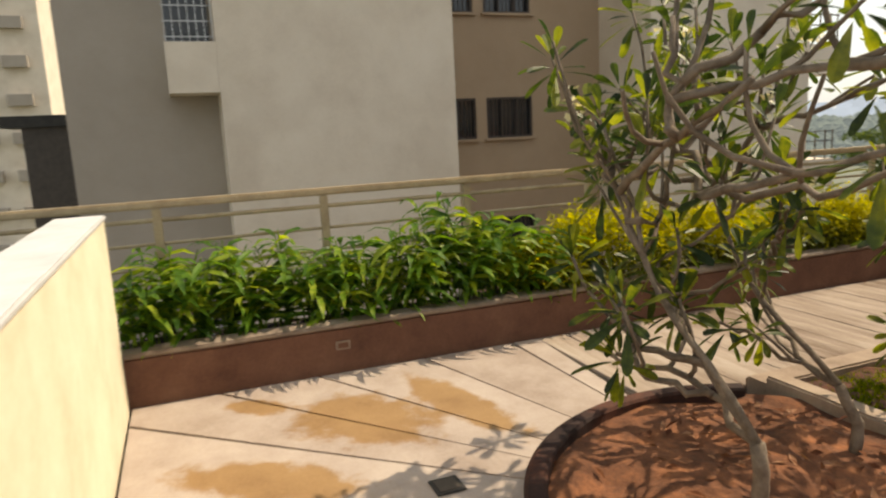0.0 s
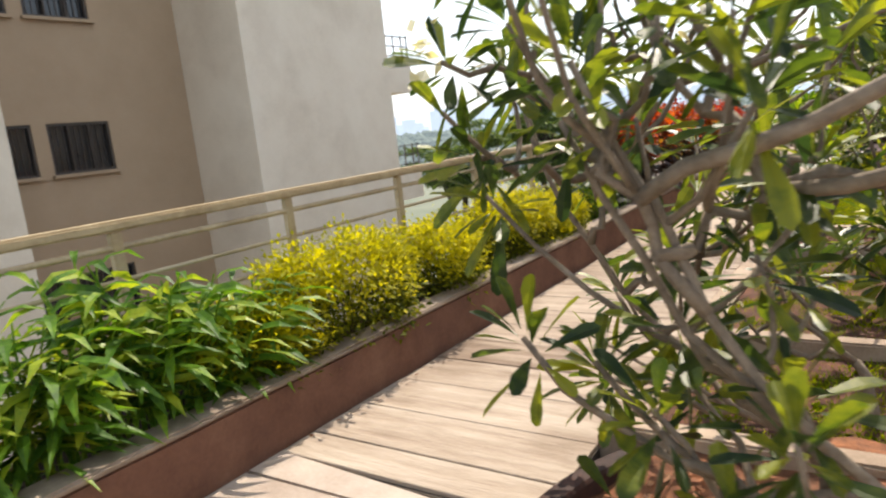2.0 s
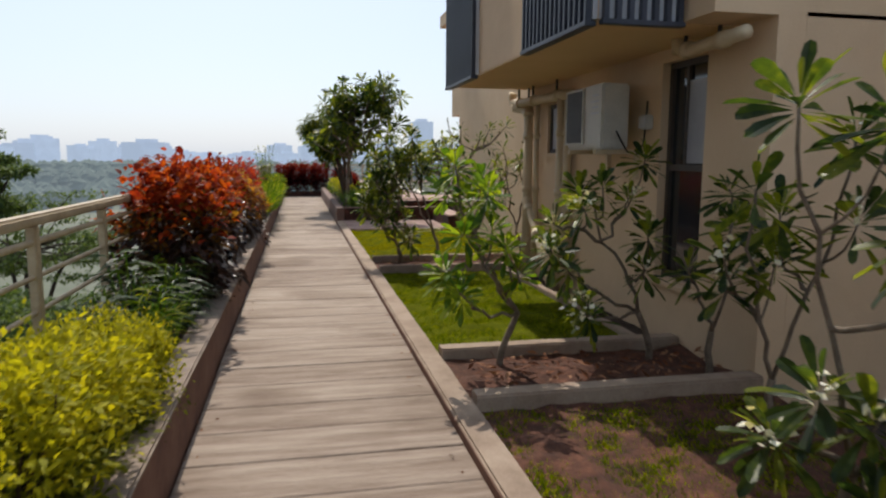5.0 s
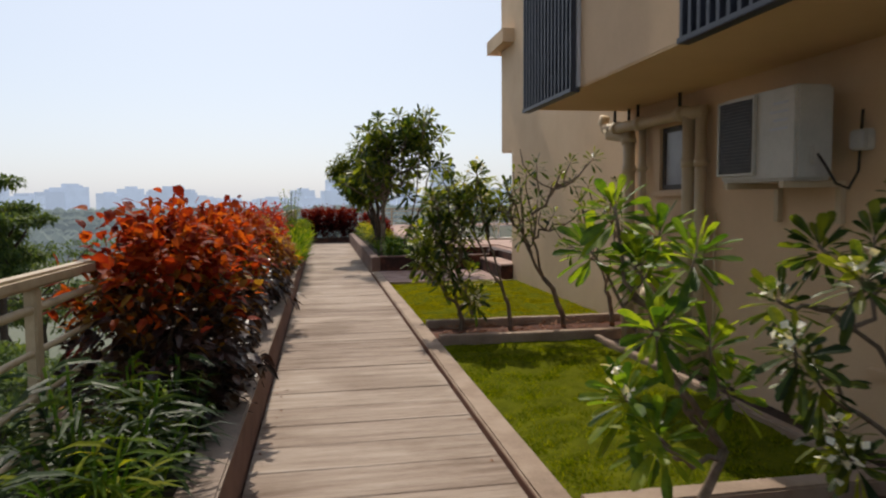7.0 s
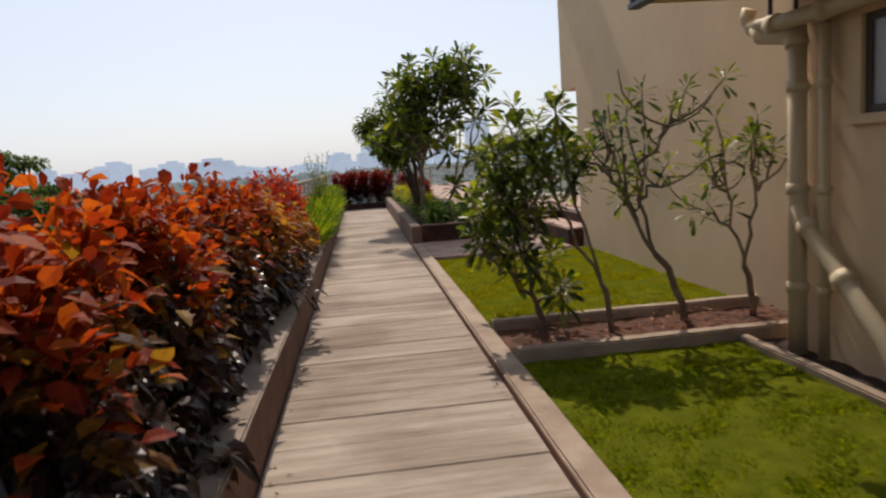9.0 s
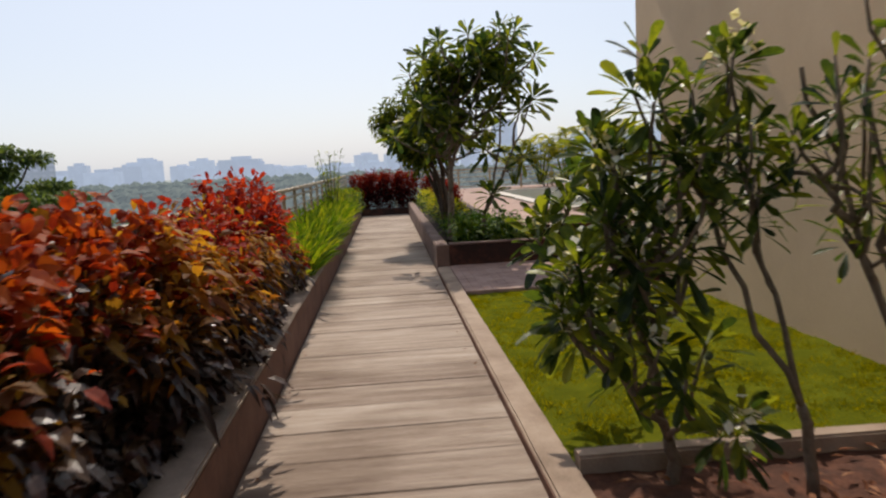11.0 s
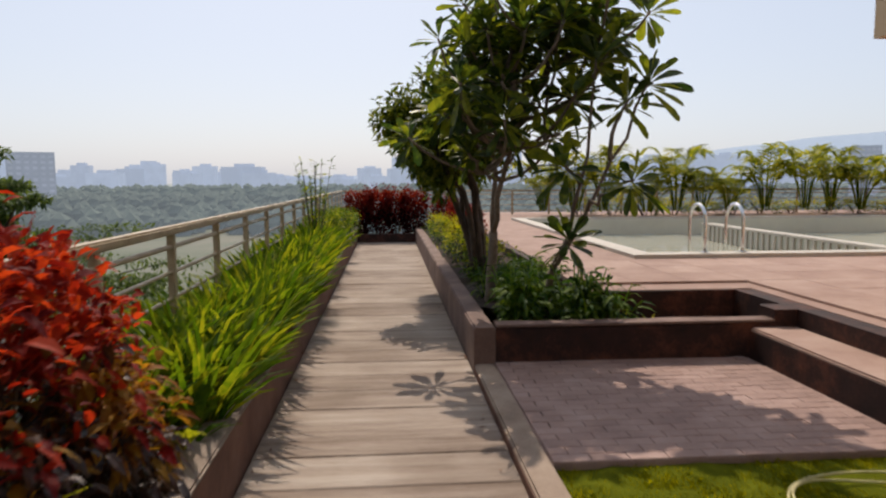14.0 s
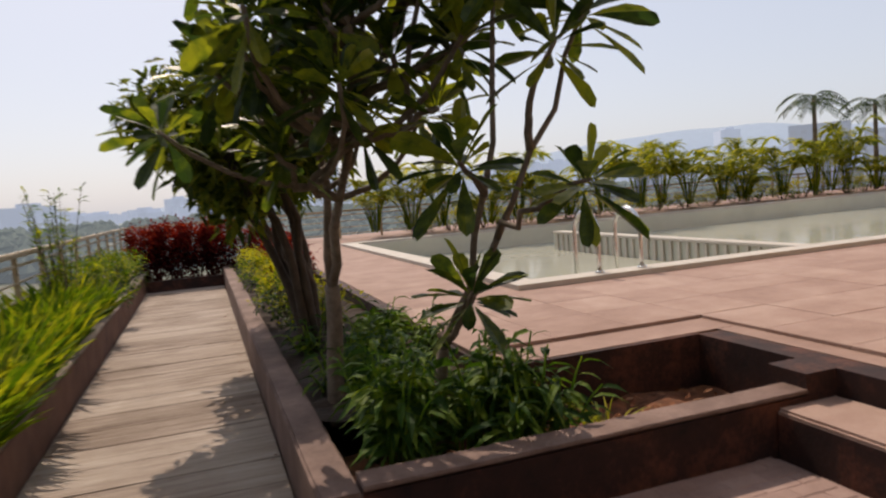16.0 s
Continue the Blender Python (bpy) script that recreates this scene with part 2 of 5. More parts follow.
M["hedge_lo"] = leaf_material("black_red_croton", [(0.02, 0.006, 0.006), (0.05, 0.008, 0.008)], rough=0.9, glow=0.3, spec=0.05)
# maroon lower leaves, taken near black to paint the shade inside the bush
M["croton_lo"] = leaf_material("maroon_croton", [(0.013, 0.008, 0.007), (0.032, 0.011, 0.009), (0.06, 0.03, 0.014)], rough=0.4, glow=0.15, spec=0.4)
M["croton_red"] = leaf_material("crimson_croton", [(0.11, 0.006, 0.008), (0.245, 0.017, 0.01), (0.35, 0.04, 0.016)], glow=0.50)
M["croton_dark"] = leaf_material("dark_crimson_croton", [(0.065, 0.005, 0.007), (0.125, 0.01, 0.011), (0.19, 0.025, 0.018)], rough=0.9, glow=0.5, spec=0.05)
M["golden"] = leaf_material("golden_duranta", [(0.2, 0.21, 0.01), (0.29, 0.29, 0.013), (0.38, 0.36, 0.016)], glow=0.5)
# green lower leaves, darkened to paint the shade under the golden tops
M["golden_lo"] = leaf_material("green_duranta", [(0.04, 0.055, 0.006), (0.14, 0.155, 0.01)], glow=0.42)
M["broad"] = leaf_material("lily_green", [(0.03, 0.085, 0.01), (0.095, 0.2, 0.018), (0.26, 0.33, 0.035)], rough=0.45, glow=0.46, spec=0.3)
M["fern"] = leaf_material("dark_green_frond", [(0.007, 0.018, 0.006), (0.018, 0.044, 0.01), (0.055, 0.09, 0.018)], rough=0.5, glow=0.28, spec=0.22)
M["under_leaf"] = leaf_material("undergrowth_leaf", [(0.016, 0.045, 0.007), (0.04, 0.095, 0.011), (0.12, 0.18, 0.022)], rough=0.6, glow=0.35, spec=0.12)
# brighter copy of the frangipani leaf: sunlight on the heads put into its colour
M["sunlit_leaf"] = leaf_material("young_frangipani_leaf", [(0.03, 0.075, 0.009), (0.085, 0.16, 0.012), (0.2, 0.27, 0.02)], rough=0.45, glow=0.55, spec=0.3)
M["strap"] = leaf_material("bright_strap_leaf", [(0.03, 0.07, 0.005), (0.085, 0.145, 0.009), (0.22, 0.24, 0.018)], rough=0.7, glow=0.5, spec=0.12)
M["palm"] = leaf_material("palm_frond", [(0.10, 0.13, 0.015), (0.2, 0.23, 0.025), (0.36, 0.35, 0.04)], glow=0.50)
M["far_leaf"] = leaf_material("far_tree_leaf", [(0.035, 0.06, 0.025), (0.06, 0.1, 0.032), (0.11, 0.155, 0.045)], glow=0.38)
M["stem"] = material("brown_stem", [(0.05, 0.035, 0.022), (0.1, 0.07, 0.045)], scale=9, rough=0.9)
M["litter"] = leaf_material("dry_leaf_litter", [(0.09, 0.03, 0.015), (0.17, 0.065, 0.03), (0.28, 0.15, 0.09)], rough=0.8, glow=0.1)
M["block_white"] = material("white_facade_paint", [(0.56, 0.475, 0.38), (0.63, 0.545, 0.445), (0.67, 0.59, 0.49)], scale=0.8, fine=25, rough=0.88, bump=0.15, stain=0.12)
# facade colour taken down to brown: the recess's shade is painted in
M["block_shade_brown"] = material("tan_facade_paint", [(0.33, 0.235, 0.155), (0.39, 0.285, 0.195)], scale=0.8, fine=25, rough=0.88, bump=0.15)
# paints the shade on the recessed wing; plain grey on the tower balconies
M["block_grey"] = material("grey_facade_paint", [(0.30, 0.255, 0.21), (0.36, 0.31, 0.26)], scale=0.8, fine=25, rough=0.88, bump=0.15)
M["city"] = painted_haze_material("hazy_tower", (0.25, 0.27, 0.31), (0.42, 0.52, 0.68), 0.62)
M["city_near"] = painted_haze_material("near_tower", (0.2, 0.22, 0.26), (0.42, 0.5, 0.62), 0.42)
M["hill"] = painted_haze_material("hazy_hill", (0.12, 0.15, 0.17), (0.45, 0.56, 0.74), 0.66)
M["woods"] = painted_haze_material("hazy_woods", (0.075, 0.095, 0.07), (0.37, 0.45, 0.54), 0.28)

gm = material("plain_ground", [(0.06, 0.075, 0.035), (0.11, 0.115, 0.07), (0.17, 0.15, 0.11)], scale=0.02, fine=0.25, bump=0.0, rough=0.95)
# distance haze painted into the plain: bluish emission that grows from 60 m
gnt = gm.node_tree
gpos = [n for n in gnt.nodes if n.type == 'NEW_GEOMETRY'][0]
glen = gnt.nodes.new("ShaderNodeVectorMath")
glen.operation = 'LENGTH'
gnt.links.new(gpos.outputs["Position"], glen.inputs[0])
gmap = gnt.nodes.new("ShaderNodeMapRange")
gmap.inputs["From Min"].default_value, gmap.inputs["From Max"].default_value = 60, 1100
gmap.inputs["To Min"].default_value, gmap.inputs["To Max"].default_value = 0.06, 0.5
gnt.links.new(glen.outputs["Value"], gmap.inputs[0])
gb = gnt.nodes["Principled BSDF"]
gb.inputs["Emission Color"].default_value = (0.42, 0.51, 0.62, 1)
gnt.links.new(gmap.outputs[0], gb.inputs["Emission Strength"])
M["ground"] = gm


# ---- builders ----
def link_mesh(name, verts, faces, mat, parent=None, label="", smooth=False):
    me = bpy.data.meshes.new(name)
    me.from_pydata([tuple(v) for v in verts], [], [tuple(f) for f in faces])
    me.materials.append(mat)
    if smooth:
        me.polygons.foreach_set("use_smooth", [True] * len(me.polygons))
    me.update()
    ob = new(name, me)
    if parent:
        ob.parent = parent
    if label:
        ob["label"] = label
    return ob


def part(name, bm, mat, parent=None, label="", smooth=False):
    me = bpy.data.meshes.new(name)
    bmesh.ops.recalc_face_normals(bm, faces=bm.faces)
    bm.to_mesh(me)
    bm.free()
    me.materials.append(mat)
    if smooth:
        me.polygons.foreach_set("use_smooth", [True] * len(me.polygons))
    ob = new(name, me)
    if parent:
        ob.parent = parent
    if label:
        ob["label"] = label
    return ob


def add_box(bm, x0, x1, y0, y1, z0, z1):
    m = Matrix.Translation(((x0 + x1) / 2, (y0 + y1) / 2, (z0 + z1) / 2)) @ Matrix.Diagonal((x1 - x0, y1 - y0, z1 - z0, 1))
    return bmesh.ops.create_cube(bm, size=1, matrix=m)["verts"]


def box_bm(x0, x1, y0, y1, z0, z1, bevel=0.0):
    bm = bmesh.new()
    add_box(bm, x0, x1, y0, y1, z0, z1)
    if bevel:
        bmesh.ops.bevel(bm, geom=bm.edges[:], offset=bevel, segments=2, affect='EDGES')
    return bm


def structure(name, bm, mat, label=""):
    return tagged(part(name, bm, mat), label, "", "", "structure")


def long_wall_bm(x0, x1, y0, y1, z0, z1, bevel=0.015, step=0.35, rough=0.006):
    """A long low wall cut into short lengths, its edges a little uneven."""
    bm = box_bm(x0, x1, y0, y1, z0, z1)
    along = 1 if (y1 - y0) >= (x1 - x0) else 0
    a0, a1 = (y0, y1) if along else (x0, x1)
    n = max(1, int((a1 - a0) / step))
    for i in range(1, n):
        co, no = [0, 0, 0], [0, 0, 0]
        co[along], no[along] = a0 + (a1 - a0) * i / n, 1
        bmesh.ops.bisect_plane(bm, geom=bm.verts[:] + bm.edges[:] + bm.faces[:], plane_co=co, plane_no=no)
    bm.edges.ensure_lookup_table()
    long_edges = [e for e in bm.edges if abs(e.verts[0].co[along] - e.verts[1].co[along]) > 1e-4 and e.calc_face_angle(0) > 1]
    bmesh.ops.bevel(bm, geom=long_edges, offset=bevel, segments=2, affect='EDGES')
    for v in bm.verts:
        if v.co.z > z1 - 2 * bevel - 0.001:
            k = noise.noise(Vector((v.co.x * 3, v.co.y * 3, v.co.z * 9)))
            v.co.z += k * rough
            v.co.x += noise.noise(v.co * 5) * rough * 0.7
    return bm


def tube_data(points, r0, r1, sides=7):
    """Vertices and faces of a tapering tube along points."""
    pts = [Vector(p) for p in points]
    verts, faces = [], []
    n = len(pts)
    ref = Vector((0.3, 0.9, 0.2)).normalized()
    for i, p in enumerate(pts):
        d = (pts[min(i + 1, n - 1)] - pts[max(i - 1, 0)]).normalized()
        u = d.cross(ref)
        if u.length < 0.05:
            u = d.cross(Vector((1, 0, 0)))
        u.normalize()
        w = d.cross(u)
        r = r0 + (r1 - r0) * i / max(1, n - 1)
        for k in range(sides):
            a = 2 * math.pi * k / sides
            verts.append(p + (u * math.cos(a) + w * math.sin(a)) * r)
    for i in range(n - 1):
        for k in range(sides):
            a, b = i * sides + k, i * sides + (k + 1) % sides
            faces.append((a, b, b + sides, a + sides))
    faces.append(tuple(range(sides))[::-1])
    faces.append(tuple(range((n - 1) * sides, n * sides)))
    return verts, faces


class Soup:
    """Gathers tubes and other pieces of one mesh."""

    def __init__(self):
        self.v, self.f = [], []

    def add(self, verts, faces):
        o = len(self.v)
        self.v += list(verts)
        self.f += [tuple(i + o for i in f) for f in faces]

    def tube(self, points, r0, r1, sides=7):
        self.add(*tube_data(points, r0, r1, sides))


BLADE = dict(  # t along, s across, faces; an obovate leaf folded along its rib
    obovate=([(0, 0), (0.34, -0.25), (0.34, 0), (0.34, 0.25), (0.72, -0.5), (0.72, 0), (0.72, 0.5), (0.93, -0.37), (0.93, 0.37), (1, 0)],
             [(0, 2, 1), (0, 3, 2), (1, 2, 5, 4), (2, 3, 6, 5), (4, 5, 9, 7), (5, 6, 8, 9)]),
    oval=([(0, 0), (0.45, -0.5), (0.45, 0), (0.45, 0.5), (1, 0)], [(0, 2, 1), (0, 3, 2), (1, 2, 4), (2, 3, 4)]),
    ovate=([(0, 0), (0.25, -0.42), (0.25, 0), (0.25, 0.42), (0.6, -0.46), (0.6, 0), (0.6, 0.46), (1, 0)],
           [(0, 2, 1), (0, 3, 2), (1, 2, 5, 4), (2, 3, 6, 5), (4, 5, 7), (5, 6, 7)]),
    strap=([(0, -0.4), (0, 0.4), (0.4, -0.5), (0.4, 0.5), (0.75, -0.35), (0.75, 0.35), (1, 0)], [(0, 1, 3, 2), (2, 3, 5, 4), (4, 5, 6)]),
    lance=([(0, 0), (0.3, -0.4), (0.3, 0), (0.3, 0.4), (0.65, -0.42), (0.65, 0), (0.65, 0.42), (1, 0)],
           [(0, 2, 1), (0, 3, 2), (1, 2, 5, 4), (2, 3, 6, 5), (4, 5, 7), (5, 6, 7)]),
    tri=([(0, -0.5), (0, 0.5), (1, 0)], [(0, 1, 2)]))


def leaves_data(pos, way, length, width, kind="oval", droop=0.25, fold=0.18, rng=None):
    """Many leaves at once: pos and way are n x 3, length and width n."""
    pos, way = np.asarray(pos, float), np.asarray(way, float)
    n = len(pos)
    length, width = np.broadcast_to(length, n), np.broadcast_to(width, n)
    way = way / np.maximum(np.linalg.norm(way, axis=1), 1e-6)[:, None]
    side = np.cross(way, np.array([0, 0, 1.0]) + 0.35 * rng.normal(size=(n, 3)))
    side /= np.maximum(np.linalg.norm(side, axis=1), 1e-6)[:, None]
    up = np.cross(side, way)
    ts, faces = BLADE[kind]
    t = np.array([a for a, _ in ts])
    s = np.array([b for _, b in ts])
    h = np.abs(s) * fold
    v = (pos[:, None] + way[:, None] * (t[None, :, None] * length[:, None, None])
         + side[:, None] * (s[None, :, None] * width[:, None, None])
         + up[:, None] * (h[None, :, None] * width[:, None, None]))
    v[:, :, 2] -= droop * (t[None, :] ** 2) * length[:, None]
    k = len(ts)
    f = [tuple(i * k + j for j in face) for i in range(n) for face in faces]
    return v.reshape(-1, 3), f


def leaf_part(name, pos, way, length, width, mat, parent, kind="oval", droop=0.25, fold=0.18, rng=None, label=""):
    v, f = leaves_data(pos, way, length, width, kind, droop, fold, rng)
    return link_mesh(name, v.tolist(), f, mat, parent, label)


def unit(rng, n, zmin=-1.0):
    d = rng.normal(size=(n, 3))
    d /= np.linalg.norm(d, axis=1)[:, None]
    d[:, 2] = np.where(d[:, 2] < zmin, -d[:, 2], d[:, 2])
    return d


def wall_cells(bm, axis, plane0, plane1, a0, a1, z0, z1, holes=()):
    """A wall between two planes with real openings (a0, a1, z0, z1)."""
    aa = sorted({a0, a1, *[h[0] for h in holes], *[h[1] for h in holes]})
    zz = sorted({z0, z1, *[h[2] for h in holes], *[h[3] for h in holes]})
    for i in range(len(aa) - 1):
        for j in range(len(zz) - 1):
            ca, cz = (aa[i] + aa[i + 1]) / 2, (zz[j] + zz[j + 1]) / 2
            if any(h[0] < ca < h[1] and h[2] < cz < h[3] for h in holes):
                continue
            if axis == "x":
                add_box(bm, plane0, plane1, aa[i], aa[i + 1], zz[j], zz[j + 1])
            else:
                add_box(bm, aa[i], aa[i + 1], plane0, plane1, zz[j], zz[j + 1])
    bmesh.ops.remove_doubles(bm, verts=bm.verts, dist=0.0005)
    # the inner faces between cells go
    seen = {}
    for f in bm.faces:
        seen.setdefault(tuple(round(c, 3) for c in f.calc_center_median()), []).append(f)
    bmesh.ops.delete(bm, geom=[f for fs in seen.values() if len(fs) > 1 for f in fs], context='FACES')
    return bm


# ---- ground and distance ----
bm = bmesh.new()
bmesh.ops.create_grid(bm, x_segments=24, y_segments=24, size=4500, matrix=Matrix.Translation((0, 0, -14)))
structure("ground", bm, M["ground"], "plain of scrub and fields below the terrace with painted haze")

rng = np.random.default_rng(5)
for i in range(96):
    a = radians(-62 + 118 * (i + rng.uniform(-0.4, 0.4)) / 96)
    dist = rng.uniform(900, 1700)
    w, d, h = rng.uniform(22, 60), rng.uniform(18, 40), rng.uniform(18, 52) * (1.35 if rng.random() < 0.18 else 1)
    cx, cy = math.sin(a) * dist, math.cos(a) * dist
    ob = new("apartment_block")
    ob.location = (cx, cy, -14)
    ob.rotation_euler = (0, 0, -a + rng.uniform(-0.4, 0.4))
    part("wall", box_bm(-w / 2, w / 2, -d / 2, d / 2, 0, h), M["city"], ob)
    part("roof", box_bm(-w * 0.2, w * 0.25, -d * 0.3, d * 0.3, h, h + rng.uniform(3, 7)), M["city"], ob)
    tagged(ob, "distant pale apartment block tinted with painted blue haze", "building", "city skyline")

# far belts of trees between the terrace and the skyline
rng = np.random.default_rng(6)
for dist, num, hh in ((260, 900, 7), (430, 1300, 9), (700, 1700, 12)):
    ang = rng.uniform(radians(-70), radians(70), num)
    rr = dist * rng.uniform(0.8, 1.25, num)
    v, f = [], []
    for a, r in zip(ang, rr):
        s = hh * rng.uniform(0.35, 0.8)
        o = len(v)
        c = np.array([math.sin(a) * r, math.cos(a) * r, -14 + s * 0.55])
        for k in range(5):
            for z, q in ((-0.6, 0.8), (0.1, 1.0), (0.62, 0.6)):
                b = 2 * math.pi * k / 5 + z
                v.append(c + np.array([math.cos(b) * s * 0.9 * q * rng.uniform(0.7, 1.2), math.sin(b) * s * 0.9 * q, z * s * rng.uniform(0.7, 1.1)]))
        v.append(c + np.array([0, 0, 0.9 * s]))
        for k in range(5):
            i0, i1 = o + 3 * k, o + 3 * ((k + 1) % 5)
            f += [(i0, i1, i1 + 1, i0 + 1), (i0 + 1, i1 + 1, i1 + 2, i0 + 2), (i0 + 2, i1 + 2, o + 15)]
    tagged(link_mesh("far_woods", [tuple(p) for p in v], f, M["woods"]), "belt of far trees on the plain tinted with painted haze", "trees", "", "stuff")

# a long hill behind the pool side, turned blue by the painted haze
v, f = [], []
cols = 70
for i in range(cols):
    a = radians(-5 + 75 * i / (cols - 1))
    top = 150 * math.exp(-((i - 42) / 20) ** 2) + 26 * noise.noise(Vector((i * 0.21, 3, 0))) + 30
    for r, z in ((2300, -14), (2500, top * 0.6 - 14), (2800, top - 14)):
        v.append((math.sin(a) * r, math.cos(a) * r, z))
for i in range(cols - 1):
    for k in range(2):
        p = i * 3 + k
        f.append((p, p + 3, p + 4, p + 1))
tagged(link_mesh("backdrop", v, f, M["hill"], None, "", True), "long low hill tinted with painted blue haze", "", "", "structure")


def banded_tower(x, y, w, d, h, turn):
    ob = new("apartment_tower")
    ob.location, ob.rotation_euler = (x, y, -14), (0, 0, turn)
    part("wall", box_bm(-w / 2, w / 2, -d / 2, d / 2, 0, h), M["city_near"], ob)
    for s in range(int(h / 3)):
        z = 3 * s + 1.1
        for k in range(6):
            u = -w / 2 + w * (k + 0.22) / 6
            part("window", box_bm(u, u + w / 6 * 0.56, -d / 2 - 0.12, -d / 2 - 0.002, z, z + 1.35), M["glass_far"], ob)
    return tagged(ob, "distant pale apartment tower with rows of windows", "building", "city skyline")


# far window colour with the same painted haze glow as the towers
M["glass_far"] = painted_haze_material("far_window", (0.2, 0.21, 0.24), (0.42, 0.5, 0.62), 0.5)
banded_tower(188, 176, 17, 14, 28, radians(-47))
banded_tower(205, 163, 17, 14, 25, radians(-50))
banded_tower(268, 372, 15, 14, 34, radians(-36))
banded_tower(-188, 388, 22, 18, 31, radians(26))

# ---- the terrace: floors and beds ----
HK = 0.34       # planter wall height over the walkway
W = 1.42        # walkway width
END = 26.08
bm = box_bm(-0.75, 34, -6.2, 32, -0.9, -0.35)
structure("floor_slab", bm, M["joint"], "concrete podium slab under the terrace garden")
bm = bmesh.new()
wall_cells(bm, "x", -0.74, -0.6, -6.2, 32, -14, 0.02)
structure("wall_podium", bm, M["wall"], "plain podium wall under the railing")
walkway = structure("walkway", box_bm(0, W, -1.95, END, -0.35, -0.022), M["joint"], "walkway of wood-stamped concrete planks with dark joints")
entry = structure("entry_floor", box_bm(0, 7.5, -4.76, -1.96, -0.35, -0.022), M["joint"], "entry floor of fanned concrete slabs with damp patches")

# left planter
tagged(part("planter_wall", long_wall_bm(-0.15, -0.003, -4.9, END + 0.5, -0.3, HK - 0.03, 0.012), M["kerb_face"]), "long low planter wall rendered dark brown", "", "", "structure")
structure("planter_coping", long_wall_bm(-0.165, 0.008, -4.9, END + 0.5, HK - 0.03, HK, 0.01), M["coping"], "worn stone coping along the planter wall")
bm = bmesh.new()
bmesh.ops.create_grid(bm, x_segments=6, y_segments=220, size=0.5, matrix=Matrix.Translation((-0.39, 11, 0.24)) @ Matrix.Diagonal((0.47, 32.5, 1, 1)))
for v in bm.verts:
    v.co.z += 0.05 * noise.noise(v.co * 6)
structure("planter_soil", bm, M["dark_soil"], "dark soil of the long planter")

wp = new("wall_plate")
wp.location = (0.0, -3.42, 0.19)
part("plate", box_bm(-0.002, 0.006, -0.05, 0.05, -0.03, 0.03, 0.002), M["coping"], wp)
part("cover", box_bm(0.0065, 0.009, -0.035, 0.035, -0.018, 0.018, 0.001), M["kerb_face"], wp)
tagged(wp, "small grey outlet plate in the planter wall", "outlet plate")

# right kerb and cross kerbs
tagged(part("kerb", long_wall_bm(W + 0.002, 1.585, -1.3, 14.66, -0.3, 0.06, 0.012), M["granite"]), "pale stone kerb beside the walkway", "kerb", "", "structure")
# thin dark strip that paints the kerb's walkway side as unlit
structure("kerb_side", box_bm(1.4155, 1.4215, -1.3, 14.66, -0.02, 0.042), M["kerb_face"], "dark brown strip painting the unlit side of the walkway kerb")
for y0, y1, x1 in ((-1.32, -1.2, 3.48), (0.06, 0.18, 3.48), (2.58, 2.72, 3.48), (3.58, 3.72, 3.48), (7.46, 7.58, 3.9), (8.36, 8.46, 3.93)):
    structure("kerb_cross", long_wall_bm(1.587, x1, y0, y1, -0.3, 0.115, 0.012), M["granite"], "thin stone kerb between lawn and flower bed")
structure("kerb_house", long_wall_bm(3.2, 3.28, 3.72, 7.44, -0.3, 0.07, 0.01), M["granite"], "thin stone kerb along the house bed")


def bed(name, x0, x1, y0, y1, z, mat, label, amp=0.03):
    bm = bmesh.new()
    nx, ny = max(3, int((x1 - x0) * 9)), max(3, int((y1 - y0) * 9))
    bmesh.ops.create_grid(bm, x_segments=nx, y_segments=ny, size=0.5,
                          matrix=Matrix.Translation(((x0 + x1) / 2, (y0 + y1) / 2, z)) @ Matrix.Diagonal((x1 - x0, y1 - y0, 1, 1)))
    for v in bm.verts:
        v.co.z += amp * noise.noise(v.co * 4.5) + amp * 0.4 * noise.noise(v.co * 14)
    return structure(name, bm, mat, label)


bed("bed_soil_1", 2.58, 7.4, -3.2, -1.25, 0.04, M["soil"], "bare red soil of the tree bed", 0.05)
bed("bed_turf_0", 1.58, 3.5, -1.22, 0.08, 0.015, M["bed_soil"], "patchy red soil with thin turf", 0.03)
bed("bed_turf_1", 1.58, 3.5, 0.16, 2.6, 0.02, M["bed_soil"], "patchy red soil with thin turf", 0.03)
bed("bed_soil_2", 1.58, 3.5, 2.7, 3.6, 0.03, M["bed_soil"], "red soil bed with dry leaf litter", 0.04)
bed("lawn_1", 1.58, 3.22, 3.68, 7.48, 0.02, M["turf"], "lawn ground under the grass", 0.02)
bed("house_soil", 3.26, 3.55, 3.68, 7.48, 0.02, M["dark_soil"], "dark soil at the foot of the house", 0.03)
bed("bed_soil_3", 1.58, 3.95, 7.56, 8.38, 0.03, M["bed_soil"], "red soil bed with dry leaf litter", 0.04)
bed("lawn_2", 1.58, 3.97, 8.44, 12.79, 0.02, M["turf"], "lawn ground under the grass", 0.02)
bed("planter_soil_2", 1.6, 4.099, 14.85, 15.7, 0.12, M["soil"], "red soil of the raised planter", 0.05)
bed("planter_soil_3", 1.6, 2.62, 15.7, 27.2, 0.31, M["dark_soil"], "dark soil of the raised planter strip", 0.05)

# round rim of the tree bed
CX, CY, RIM = 2.6, -2.1, 1.17
bm = bmesh.new()
prev = None
